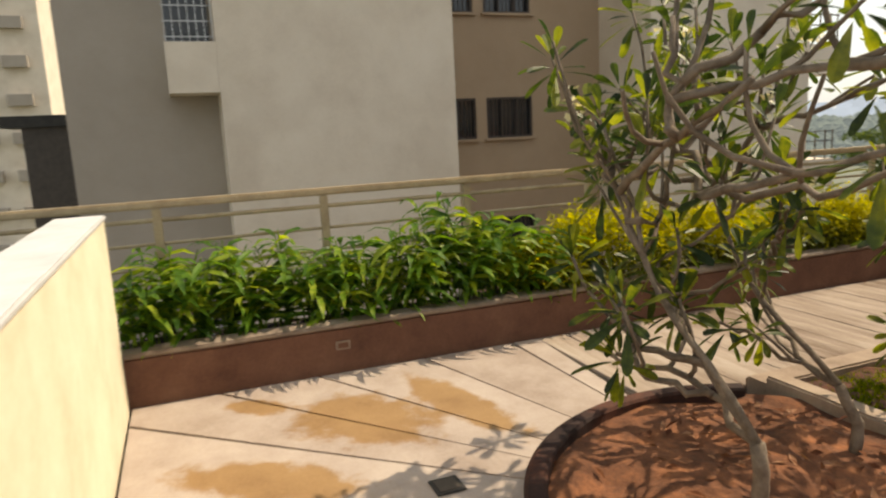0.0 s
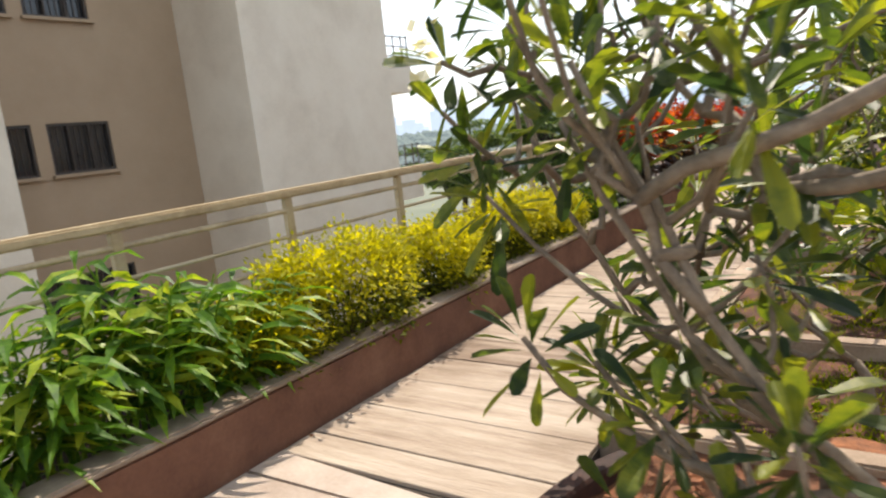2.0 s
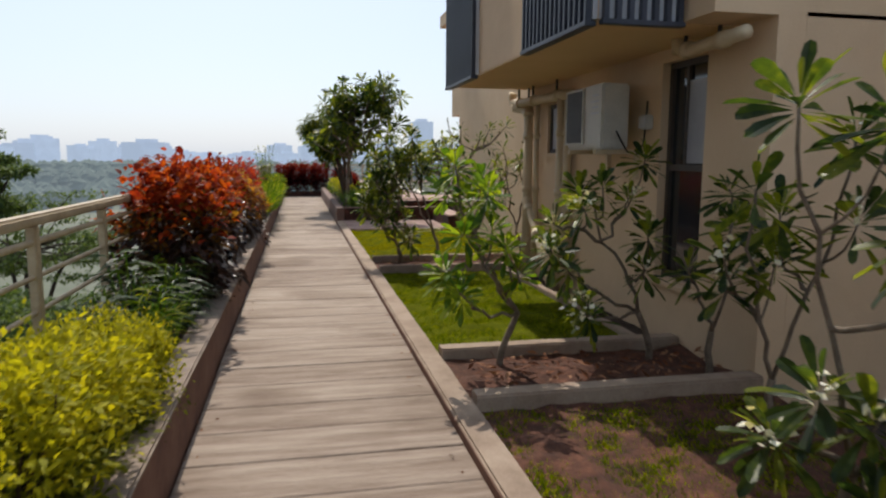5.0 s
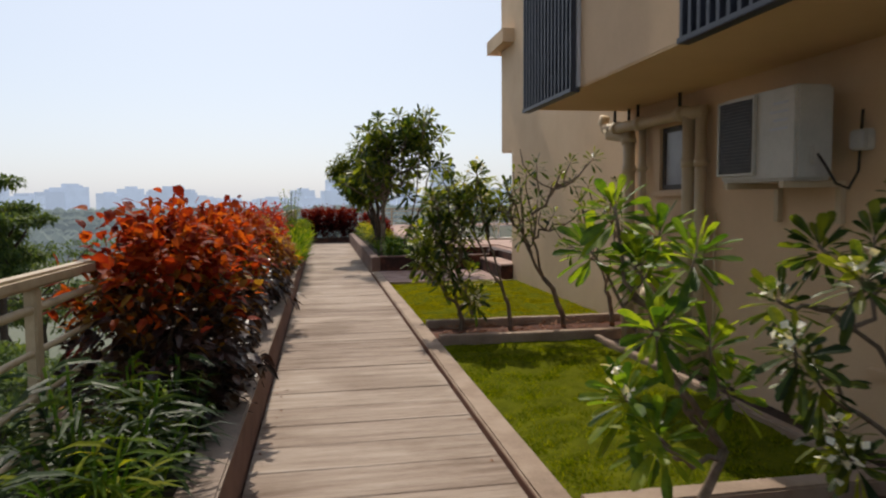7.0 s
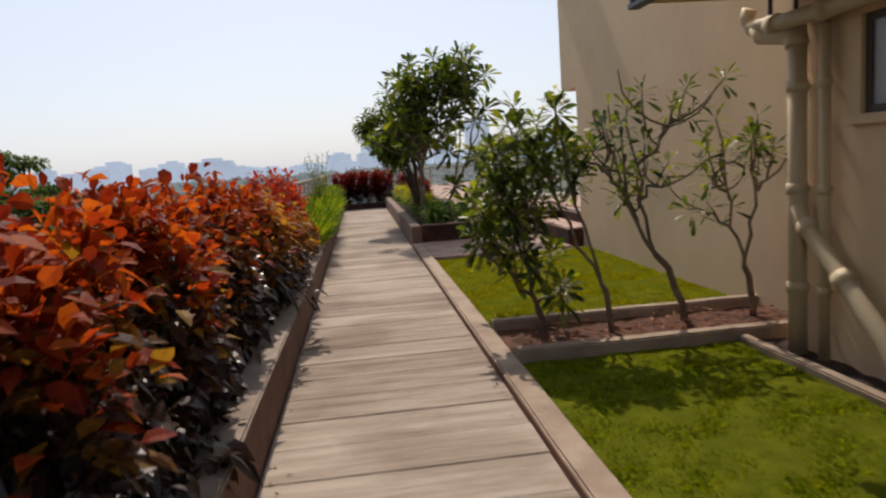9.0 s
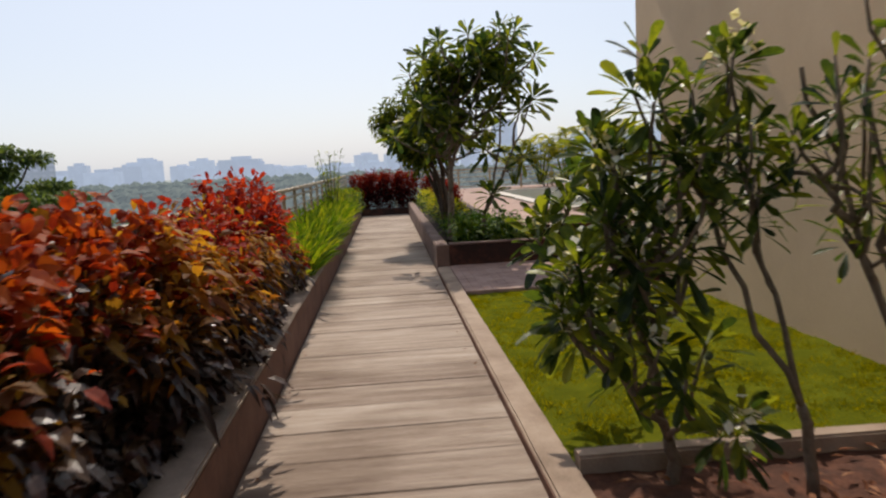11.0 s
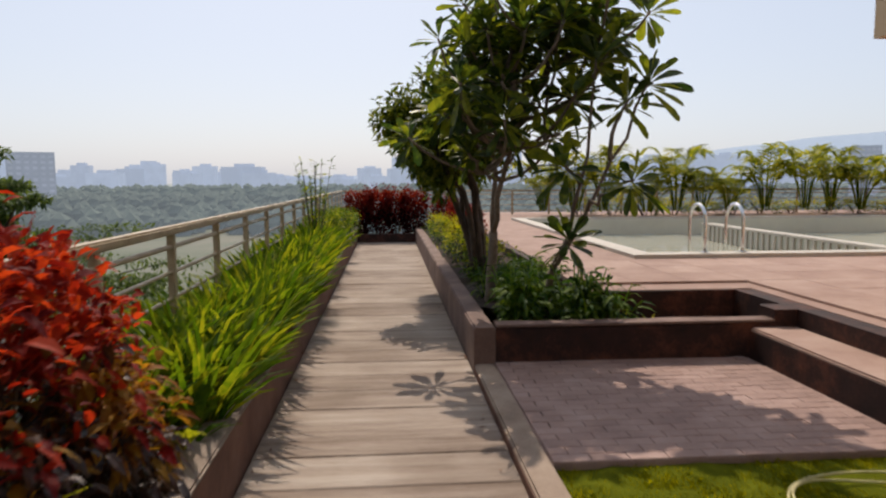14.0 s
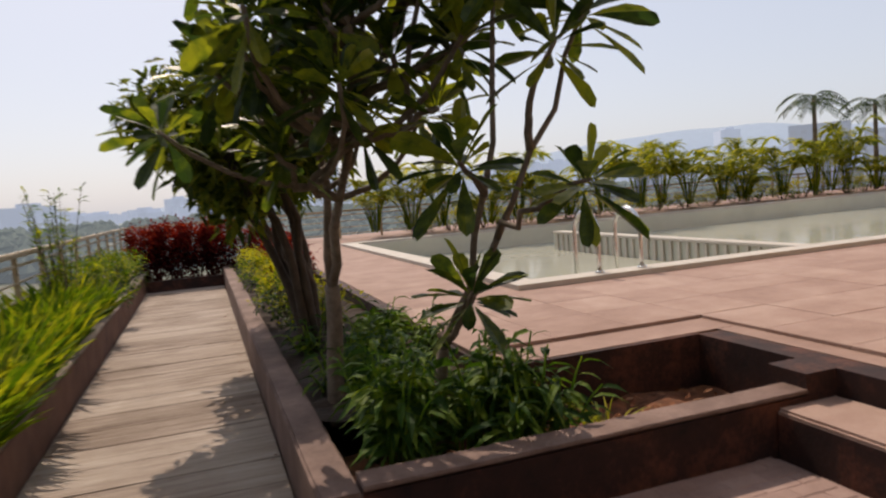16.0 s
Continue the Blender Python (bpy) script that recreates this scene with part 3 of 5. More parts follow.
for i in range(41):
    a = radians(150 + 122 * i / 40)
    c, s = math.cos(a), math.sin(a)
    ring = [bm.verts.new((CX + r * c, CY + r * s, z)) for r, z in ((RIM, -0.3), (RIM, 0.1), (RIM - 0.02, 0.115), (RIM - 0.09, 0.115), (RIM - 0.1, 0.1), (RIM - 0.1, -0.3))]
    if prev:
        for k in range(6):
            bm.faces.new((prev[k], prev[(k + 1) % 6], ring[(k + 1) % 6], ring[k]))
    prev = ring
soil = bmesh.new()
rings = []
for k in range(9):
    rr = (RIM - 0.06) * (k + 0.15) / 8.15
    rings.append([soil.verts.new((CX + rr * math.cos(a), CY + rr * math.sin(a), 0.055)) for a in [2 * math.pi * j / 36 for j in range(36)]])
for k in range(8):
    for j in range(36):
        soil.faces.new((rings[k][j], rings[k][(j + 1) % 36], rings[k + 1][(j + 1) % 36], rings[k + 1][j]))
soil.faces.new(rings[0])
for v in soil.verts:
    v.co.z += 0.05 * noise.noise(v.co * 4) + 0.025 * noise.noise(v.co * 13)
structure("bed_soil_0", soil, M["soil"], "bare red soil mounded round the tree")
structure("kerb_rim", bm, M["redwall"], "curved low rim round the tree bed")
structure("kerb_entry", long_wall_bm(2.62, 7.4, -3.3, -3.18, -0.3, 0.115, 0.012), M["redwall"], "low red rim beside the entry floor")

# parapet beside the entry floor
bm = bmesh.new()
wall_cells(bm, "y", -5.02, -4.77, 0.0, 7.5, -0.3, 1.17)
structure("wall_parapet", bm, M["cream"], "sunlit cream parapet wall")
structure("parapet_cap", long_wall_bm(-0.012, 7.5, -5.03, -4.758, 1.171, 1.2, 0.008), M["cap"], "grey cap along the parapet")

# ---- railing ----
RX, RZ, PITCH = -0.645, 1.215, 1.155


def railing(name, start, length, turn, label, posts=True):
    ob = new(name)
    ob.location, ob.rotation_euler = start, (0, 0, turn)
    part("handrail", long_wall_bm(-0.035, 0.035, 0, length, RZ - 0.055, RZ, 0.012, 2.0, 0.0), M["rail"], ob)
    for z, r in ((RZ - 0.135, 0.017), (RZ - 0.30, 0.013), (RZ - 0.47, 0.013), (RZ - 0.64, 0.013), (RZ - 0.81, 0.013), (RZ - 0.98, 0.013)):
        v, f = tube_data([(0, 0, z), (0, length / 2, z), (0, length, z)], r, r, 8)
        link_mesh("rail", v, f, M["rail"], ob, "", True)
    first = part("post", box_bm(-0.022, 0.022, -0.03, 0.03, -0.06, RZ - 0.056, 0.006), M["rail"], ob)
    n = int(length / PITCH)
    for i in range(1, n + 1):
        o = first.copy()
        o.location = (0, i * PITCH, 0)
        scene.collection.objects.link(o)
    return tagged(ob, label, "railing")


railing("railing", (RX, -7.97, 0.0), 38.2, 0, "beige painted steel railing with horizontal rails")
railing("railing", (30, 30.25, 0.0), 30.6, radians(90), "beige painted steel railing behind the palms")

# ---- our house ----
house = new("house")
house.location = (3.5, 3, 0)
HX, HY = 3.5, 3


def in_house(bm):
    bmesh.ops.translate(bm, verts=bm.verts, vec=(-HX, -HY, 0))
    return bm


SOUTH, ROOF = 2.7, 4.4
bm = bmesh.new()
wall_cells(bm, "x", 3.5, 3.7, SOUTH, 7.3, -0.3, 2.40, [(3.42, 4.05, 0.53, 2.26), (6.24, 6.64, 1.56, 2.12)])
part("lower_wall", in_house(bm), M["wall"], house)
part("return_wall", in_house(box_bm(3.702, 3.928, 7.1, 7.3, -0.3, 2.40)), M["wall"], house)
part("lawn_wall", in_house(box_bm(3.93, 4.15, 7.289, 13.05, -0.3, ROOF)), M["wall"], house)
part("corner_wall", in_house(box_bm(3.93, 4.15, 7.1, 7.288, -0.3, 2.36)), M["wall"], house)
part("corner_wall", in_house(box_bm(3.93, 4.15, 13.052, 13.77, 2.41, ROOF)), M["wall"], house)
part("deck_wall", in_house(box_bm(4.152, 30, 12.85, 13.05, -0.3, 2.405)), M["wall"], house)
part("south_wall", in_house(box_bm(3.702, 5.2, SOUTH, SOUTH + 0.2, -0.3, 2.40)), M["wall"], house)
part("recessed_wall", in_house(box_bm(5.2, 5.4, -1.0, SOUTH + 0.2, -0.3, 3.6)), M["wall"], house)
part("upper_block", in_house(box_bm(2.47, 30, 3.05, 7.285, 2.374, ROOF)), M["wall"], house)
part("upper_block", in_house(box_bm(3.06, 30, SOUTH, 3.048, 2.374, ROOF)), M["wall"], house)
part("soffit", in_house(box_bm(2.474, 3.9, 3.054, 7.281, 2.36, 2.373)), M["soffit"], house)
part("upper_wall", in_house(box_bm(4.152, 30, 7.287, 13.77, 2.41, ROOF)), M["wall"], house)
part("corner_block", in_house(box_bm(3.93, 30, 11.002, 13.77, ROOF, 6.2)), M["wall"], house)
part("corner_ledge", in_house(box_bm(3.72, 29, 12.9, 14.1, 4.35, 4.6)), M["wall"], house)
part("roof", in_house(box_bm(2.42, 30, 3.0, 7.33, ROOF, ROOF + 0.12)), M["cap"], house)
part("roof", in_house(box_bm(3.9, 30, 7.332, 10.99, ROOF, ROOF + 0.12)), M["cap"], house)
for y0, y1 in ((5.98, 7.27), (3.06, 4.34)):
    lv = part("louvre_screen", in_house(box_bm(2.435, 2.468, y0, y1, 2.37, 4.2)), M["louvre_back"], house, "pale panel behind dark blue upright slats")
    n = int((y1 - y0) / 0.088)
    bm = box_bm(-0.022, 0.022, -0.018, 0.018, 0, 1.86, 0.004)
    first = part("slat", bm, M["louvre"], lv)
    for i in range(n + 1):
        o = first if i == 0 else first.copy()
        o.location = (2.41 - HX, y0 + 0.02 + i * (y1 - y0 - 0.04) / n - HY, 2.34)
        if i:
            scene.collection.objects.link(o)
    part("bottom_bar", in_house(box_bm(2.38, 2.46, y0 - 0.01, y1 + 0.01, 2.325, 2.358, 0.004)), M["louvre"], lv)
lv = part("louvre_screen", in_house(box_bm(2.47, 3.02, 3.012, 3.046, 2.37, 4.2)), M["louvre_back"], house, "pale panel behind dark blue upright slats")
first = part("slat", box_bm(-0.018, 0.018, -0.022, 0.022, 0, 1.86, 0.004), M["louvre"], lv)
for i in range(7):
    o = first if i == 0 else first.copy()
    o.location = (2.49 + i * 0.085 - HX, 2.988 - HY, 2.34)
    if i:
        scene.collection.objects.link(o)
part("bottom_bar", in_house(box_bm(2.46, 3.03, 2.96, 3.02, 2.325, 2.358, 0.004)), M["louvre"], lv)
for y0, y1, z0, z1, mull in ((3.42, 4.05, 0.53, 2.26, 1.40), (6.24, 6.64, 1.56, 2.12, None)):
    wn = part("window", in_house(box_bm(3.60 if mull else 3.545, 3.62 if mull else 3.56, y0 + 0.03, y1 - 0.03, z0 + 0.03, z1 - 0.03)), M["glass"] if mull else M["frost"], house, "dark glass window pane" if mull else "pale grey window pane")
    bm = bmesh.new()
    for b in ((y0, y0 + 0.045, z0, z1), (y1 - 0.045, y1, z0, z1), (y0 + 0.045, y1 - 0.045, z0, z0 + 0.045), (y0 + 0.045, y1 - 0.045, z1 - 0.045, z1)):
        add_box(bm, 3.57 if mull else 3.53, 3.64 if mull else 3.58, *b)
    if mull:
        add_box(bm, 3.572, 3.638, y0 + 0.045, y1 - 0.045, mull, mull + 0.05)
    part("window_frame", in_house(bm), M["frame"], wn)
    part("window_sill", in_house(box_bm(3.45, 3.498, y0 - 0.08, y1 + 0.08, z0 - 0.06, z0 - 0.02, 0.005)), M["wall"], wn)
    if mull:
        # pale panel painting the neighbour building's reflection, with a dark upright at its edge
        part("sash", in_house(box_bm(3.585, 3.597, y0 + 0.04, y0 + 0.36, mull + 0.06, z1 - 0.16)), M["frost"], wn, "pale panel painting a reflection in the glass")
        part("sash_rail", in_house(box_bm(3.575, 3.6, y0 + 0.361, y0 + 0.39, mull + 0.05, z1 - 0.05)), M["frame"], wn)
    # dark sheet added behind the pane, standing for the unlit room
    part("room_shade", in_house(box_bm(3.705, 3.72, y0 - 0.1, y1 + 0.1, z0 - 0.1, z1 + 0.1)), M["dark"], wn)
tagged(house, "beige rendered house with a deep balcony overhang and dark louvres", "house")

# air conditioner
ac = new("air_conditioner")
ac.location = (3.1, 4.67, 1.575)
part("casing", box_bm(0, 0.25, -0.37, 0.37, 0, 0.55, 0.018), M["ac"], ac)
gr = part("fan_grille", box_bm(-0.012, -0.002, 0.0, 0.365, 0.06, 0.52, 0.003), M["grille_back"], ac, "dark fan grille with fine wires")
bm = bmesh.new()
bmesh.ops.create_cone(bm, cap_ends=True, segments=40, radius1=0.172, radius2=0.172, depth=0.004)
bmesh.ops.rotate(bm, verts=bm.verts, matrix=Matrix.Rotation(radians(90), 3, 'Y'))
bmesh.ops.translate(bm, verts=bm.verts, vec=(-0.0142, 0.183, 0.29))
part("fan_opening", bm, M["dark"], gr, "dark round fan opening")
first = part("wire", box_bm(-0.02, -0.013, 0.01, 0.355, -0.003, 0.003), M["frame"], gr)
for i in range(21):
    o = first if i == 0 else first.copy()
    o.location = (0, 0, 0.075 + i * 0.0215)
    if i:
        scene.collection.objects.link(o)
bm = bmesh.new()
for b in ((0.0, 0.37, 0.045, 0.06), (0.0, 0.37, 0.52, 0.535), (-0.012, 0.0, 0.045, 0.535), (0.365, 0.38, 0.045, 0.535)):
    add_box(bm, -0.022, -0.001, b[0], b[1], b[2], b[3])
part("grille_frame", bm, M["ac"], ac)
for i in range(4):
    part("label_bar", box_bm(-0.004, -0.001, -0.3, -0.14 - 0.03 * (i % 2), 0.30 + 0.05 * i, 0.315 + 0.05 * i), M["louvre_back"], ac)
part("valve_cover", box_bm(0.09, 0.17, -0.395, -0.371, 0.09, 0.19, 0.008), M["ac"], ac)
for y in (-0.28, 0.28):
    bm = bmesh.new()
    add_box(bm, -0.02, 0.398, y - 0.02, y + 0.02, -0.04, -0.002)
    add_box(bm, 0.36, 0.398, y - 0.02, y + 0.02, -0.26, -0.04)
    part("bracket", bm, M["pipe"], ac)
s = Soup()
s.tube([(0.12, -0.4, 0.15), (0.14, -0.44, 0.08), (0.2, -0.45, -0.02), (0.29, -0.44, -0.05), (0.36, -0.43, 0.05), (0.385, -0.42, 0.4)], 0.008, 0.008, 8)
link_mesh("hose", s.v, s.f, M["dark"], ac, "black insulated pipe", True)
tagged(ac, "white air conditioner outdoor unit on wall brackets", "air conditioner")
sb = new("socket_box")
sb.location = (3.5, 4.22, 1.8)
part("body", box_bm(-0.07, -0.001, -0.06, 0.06, -0.06, 0.06, 0.01), M["ac"], sb)
part("cover", box_bm(-0.082, -0.0705, -0.05, 0.05, -0.05, 0.05, 0.005), M["cap"], sb)
tagged(sb, "small white electric socket box on the wall", "socket box")


def downpipe(y, r, top, x=3.41, label="cream painted drain pipe fixed to the house wall"):
    ob = new("drain_pipe")
    ob.location = (x, y, 0.02)
    v, f = tube_data([(0, 0, 0), (0, 0, top * 0.5), (0, 0, top)], r, r, 14)
    link_mesh("pipe", v, f, M["pipe"], ob, "", True)
    for z in (0.45, 1.1, 1.75):
        if z < top:
            v, f = tube_data([(0, 0, z - 0.035), (0, 0, z + 0.035)], r * 1.18, r * 1.18, 14)
            link_mesh("collar", v, f, M["pipe"], ob, "", True)
            part("clamp", box_bm(r * 0.6, 3.495 - x, -0.012, 0.012, z - 0.012, z + 0.012), M["pipe"], ob)
    return tagged(ob, label, "pipe", "drain pipes")


downpipe(7.08, 0.058, 2.12, 3.41)
downpipe(6.86, 0.034, 2.2, 3.44)
downpipe(5.98, 0.055, 2.2)
downpipe(5.82, 0.045, 2.2, 3.42)
downpipe(5.68, 0.012, 1.35, 3.47, "thin cream conduit fixed to the house wall")


def soffit_pipe(x, y, z, points, collars, r, label):
    """A waste pipe slung under the balcony, with sockets and hanger straps."""
    ob = new("branch_pipe")
    ob.location = (x, y, z)
    s = Soup()
    s.tube(points, r, r, 14)
    link_mesh("pipe", s.v, s.f, M["pipe"], ob, "", True)
    for p, q in collars:
        s = Soup()
        s.tube([p, q], r * 1.25, r * 1.25, 14)
        link_mesh("collar", s.v, s.f, M["pipe"], ob, "", True)
        part("strap", box_bm(p[0] - 0.012, p[0] + 0.012, p[1] - 0.008, p[1] + 0.008, p[2] + r * 0.9, 2.359 - z), M["dark"], ob, "dark rusted hanger strap")
    return tagged(ob, label, "pipe", "drain pipes")


soffit_pipe(3.36, 6.5, 2.18, [(-0.04, 0.95, 0.15), (-0.05, 0.98, 0.08), (-0.05, 0.92, 0.02), (-0.02, 0.62, 0.0), (0.02, 0, 0.0), (0.04, -0.5, 0.0), (0.05, -0.72, -0.02)],
            (((-0.03, 0.74, 0.0), (-0.025, 0.66, 0.0)), ((0.0, 0.3, 0.0), (0.01, 0.22, 0.0)), ((0.03, -0.4, 0.0), (0.035, -0.48, 0.0))), 0.052, "cream waste pipe running under the balcony soffit")
soffit_pipe(3.3, 3.3, 2.26, [(0.02, 0.24, 0.1), (0.01, 0.22, 0.02), (0.0, 0.12, -0.01), (0.0, -0.2, 0.0), (0.0, -0.58, 0.01)],
            (((0.0, 0.1, 0.0), (0.0, 0.03, 0.0)), ((0.0, -0.3, 0.0), (0.0, -0.38, 0.0))), 0.045, "cream waste pipe under the soffit above the tall window")
soffit_pipe(3.3, 6.95, 2.08, [(0.02, 0.42, 0.1), (0.02, 0.38, 0.05), (0.06, 0.25, 0.03), (0.11, 0.15, 0.0), (0.11, 0.13, -0.03)],
            (((0.11, 0.145, -0.0), (0.11, 0.13, -0.06)),), 0.058, "short cream elbow feeding the corner drain pipe")
dp = new("branch_pipe")
dp.location = (3.41, 6.5, 0.02)
s = Soup()
s.tube([(0, 0.58, 1.0), (0, 0.53, 0.9), (-0.02, 0.15, 0.6), (-0.03, -0.19, 0.32), (-0.04, -0.4, 0.1), (-0.04, -0.44, 0.0)], 0.056, 0.056, 14)
link_mesh("pipe", s.v, s.f, M["pipe"], dp, "", True)
for p, q in (((0, 0.5, 0.875), (-0.005, 0.43, 0.82)), ((-0.02, 0.15, 0.6), (-0.022, 0.08, 0.545))):
    s = Soup()
    s.tube([p, q], 0.067, 0.067, 14)
    link_mesh("collar", s.v, s.f, M["pipe"], dp, "", True)
tagged(dp, "cream drain pipe slanting down to the bed", "pipe", "drain pipes")

# ---- raised planter, steps, deck and pool ----
bm = long_wall_bm(1.425, 1.6, 14.7, 27.3, -0.3, HK, 0.014)
tagged(part("planter_kerb", bm, M["planter_cap"]), "worn brown planter wall beside the walkway", "", "", "structure")
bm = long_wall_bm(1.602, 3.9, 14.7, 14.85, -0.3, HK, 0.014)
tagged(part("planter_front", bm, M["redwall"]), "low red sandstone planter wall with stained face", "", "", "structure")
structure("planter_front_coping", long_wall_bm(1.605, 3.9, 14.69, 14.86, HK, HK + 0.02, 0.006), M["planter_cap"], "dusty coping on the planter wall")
DECK = 0.47
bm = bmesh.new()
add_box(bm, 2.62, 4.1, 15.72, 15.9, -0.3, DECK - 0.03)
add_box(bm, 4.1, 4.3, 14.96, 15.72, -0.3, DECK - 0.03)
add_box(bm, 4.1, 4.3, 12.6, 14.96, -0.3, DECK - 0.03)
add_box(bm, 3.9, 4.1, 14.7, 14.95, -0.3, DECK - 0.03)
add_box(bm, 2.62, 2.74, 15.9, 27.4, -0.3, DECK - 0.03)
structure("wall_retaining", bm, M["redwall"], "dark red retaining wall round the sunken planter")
structure("step", long_wall_bm(3.7, 4.1, 12.98, 14.69, -0.2, 0.30, 0.014), M["tile"], "broad pink sandstone step up to the pool deck")
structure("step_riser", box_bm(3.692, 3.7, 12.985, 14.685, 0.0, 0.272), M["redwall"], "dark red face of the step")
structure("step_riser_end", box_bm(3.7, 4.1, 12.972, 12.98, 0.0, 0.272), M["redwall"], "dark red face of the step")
PX0, PX1, PY0, PY1 = 4.34, 26, 18.57, 27.1
bm = bmesh.new()
add_box(bm, 2.66, 34, 15.76, PY0 - 0.3, -0.3, DECK - 0.025)
add_box(bm, 4.28, 34, 13.06, 15.75, -0.3, DECK - 0.025)
add_box(bm, 2.74, PX0 - 0.3, PY0 - 0.3, 31.9, -0.3, DECK - 0.025)
add_box(bm, PX0 - 0.3, 34, PY1 + 0.3, 31.9, -0.3, DECK - 0.025)
deck = structure("deck", bm, M["tile"], "pool deck of pink sandstone slabs")
bm = bmesh.new()
for b in ((PX0 - 0.3, PX1, PY0 - 0.3, PY0), (PX0 - 0.3, PX0, PY0, PY1), (PX0 - 0.3, PX1, PY1, PY1 + 0.3)):
    add_box(bm, *b, -0.3, DECK + 0.03)
structure("pool_coping", bm, M["poolcop"], "pale coping round the pool")
bm = bmesh.new()
add_box(bm, PX0, PX1, PY0, PY1, -1.0, -0.75)
add_box(bm, PX0 + 0.002, PX0 + 0.06, PY0, PY1, -0.75, DECK - 0.02)
add_box(bm, PX0, PX1, PY1 - 0.06, PY1 - 0.002, -0.75, DECK - 0.02)
add_box(bm, PX0, PX1, PY0 + 0.002, PY0 + 0.06, -0.75, DECK - 0.02)
structure("pool_basin", bm, M["pool"], "pale green tiled pool basin")
wt_bm = bmesh.new()
bmesh.ops.create_grid(wt_bm, x_segments=2, y_segments=2, size=0.5, matrix=Matrix.Translation(((PX0 + PX1) / 2, (PY0 + PY1) / 2, 0.05)) @ Matrix.Diagonal((PX1 - PX0 - 0.12, PY1 - PY0 - 0.12, 1, 1)))
M["water"] = material("pool_water", [(0.36, 0.36, 0.29), (0.43, 0.43, 0.35)], scale=0.5, fine=3, rough=0.12, bump=0.05)
tagged(part("water", wt_bm, M["water"]), "still greenish water low in the pool", "", "", "structure")
dv = new("pool_divider")
dv.location = (8.5, 22, 0.0)
part("wall", box_bm(-0.1, 0.1, -3.38, 3.4, -0.75, 0.40), M["pool"], dv)
part("coping", box_bm(-0.14, 0.14, -3.38, 3.4, 0.401, 0.45, 0.01), M["poolcop"], dv, "white coping strip")
first = part("slat", box_bm(-0.14, -0.101, -0.035, 0.035, 0.02, 0.395, 0.004), M["poolcop"], dv)
for i in range(32):
    o = first if i == 0 else first.copy()
    o.location = (0, -3.3 + i * 0.21, 0)
    if i:
        scene.collection.objects.link(o)
tagged(dv, "slatted pale divider wall inside the pool", "pool divider")
ld = new("pool_ladder")
ld.location = (5.36, 18.42, DECK + 0.03)
for x in (-0.27, 0.27):
    pts = []
    for i in range(15):
        a = math.pi * i / 14
        pts.append((x, 0.24 - 0.24 * math.cos(a), 0.42 + 0.24 * math.sin(a)))
    s = Soup()
    s.tube([(x, 0, 0), (x, 0, 0.2)] + pts + [(x, 0.48, 0.2), (x, 0.48, -0.5)], 0.024, 0.024, 10)
    link_mesh("handrail", s.v, s.f, M["steel"], ld, "polished steel handrail", True)
    s = Soup()
    s.tube([(x, 0, 0.0), (x, 0, 0.02)], 0.05, 0.05, 12)
    link_mesh("flange", s.v, s.f, M["steel"], ld, "", True)
for z in (0.02, -0.25):
    part("tread", box_bm(-0.25, 0.25, 0.45, 0.53, z - 0.4, z - 0.37, 0.004), M["steel"], ld)
tagged(ld, "polished steel pool ladder with curved handrails", "ladder")

# low end wall of the walkway
structure("wall_end", long_wall_bm(0.002, 1.424, END + 0.002, END + 0.16, -0.3, 0.2, 0.01), M["redwall"], "low dark wall at the end of the walkway")
bed("end_soil", -0.2, 1.9, END + 0.15, END + 1.2, 0.12, M["dark_soil"], "dark soil of the end bed", 0.03)
structure("paving", box_bm(1.587, 3.692, 12.77, 14.698, -0.3, 0.045), M["paver"], "sunken court of pinkish pavers under tree shade")

# ---- neighbouring apartment building ----
apt = new("apartment_building")
apt.location = (-9, 2, -14)


def in_apt(bm):
    bmesh.ops.translate(bm, verts=bm.verts, vec=(9, -2, 14))
    return bm


def in_apt_at(x, y, z):
    return (x + 9, y - 2, z + 14)


STOREY, TOPZ = 2.87, 17.0
win_rows = [1.35 + STOREY * k for k in range(-5, 5)]
holes = []
for z in win_rows:
    holes += [(1.8, 2.33, z, z + 0.95), (2.6, 3.82, z, z + 0.95)]
bm = bmesh.new()
wall_cells(bm, "x", -10.7, -10.5, 1.0, 5.75, -14, TOPZ, holes)
part("recess_wall", in_apt(bm), M["block_shade_brown"], apt)
part("side_block", in_apt(box_bm(-14, -8.5, -3.5, 0.998, -14, TOPZ)), M["block_white"], apt)
part("end_block", in_apt(box_bm(-14, -8.5, 5.752, 10.55, -14, TOPZ)), M["block_white"], apt)
part("grey_wing", in_apt(box_bm(-14, -9.4, -6.1, -3.502, -14, TOPZ)), M["block_grey"], apt)
# dark block added behind the windows to paint their rooms unlit
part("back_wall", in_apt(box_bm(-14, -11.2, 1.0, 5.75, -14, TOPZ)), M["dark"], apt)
part("roof", in_apt(box_bm(-14.2, -8.3, -6.3, 10.8, TOPZ, TOPZ + 0.3)), M["cap"], apt)
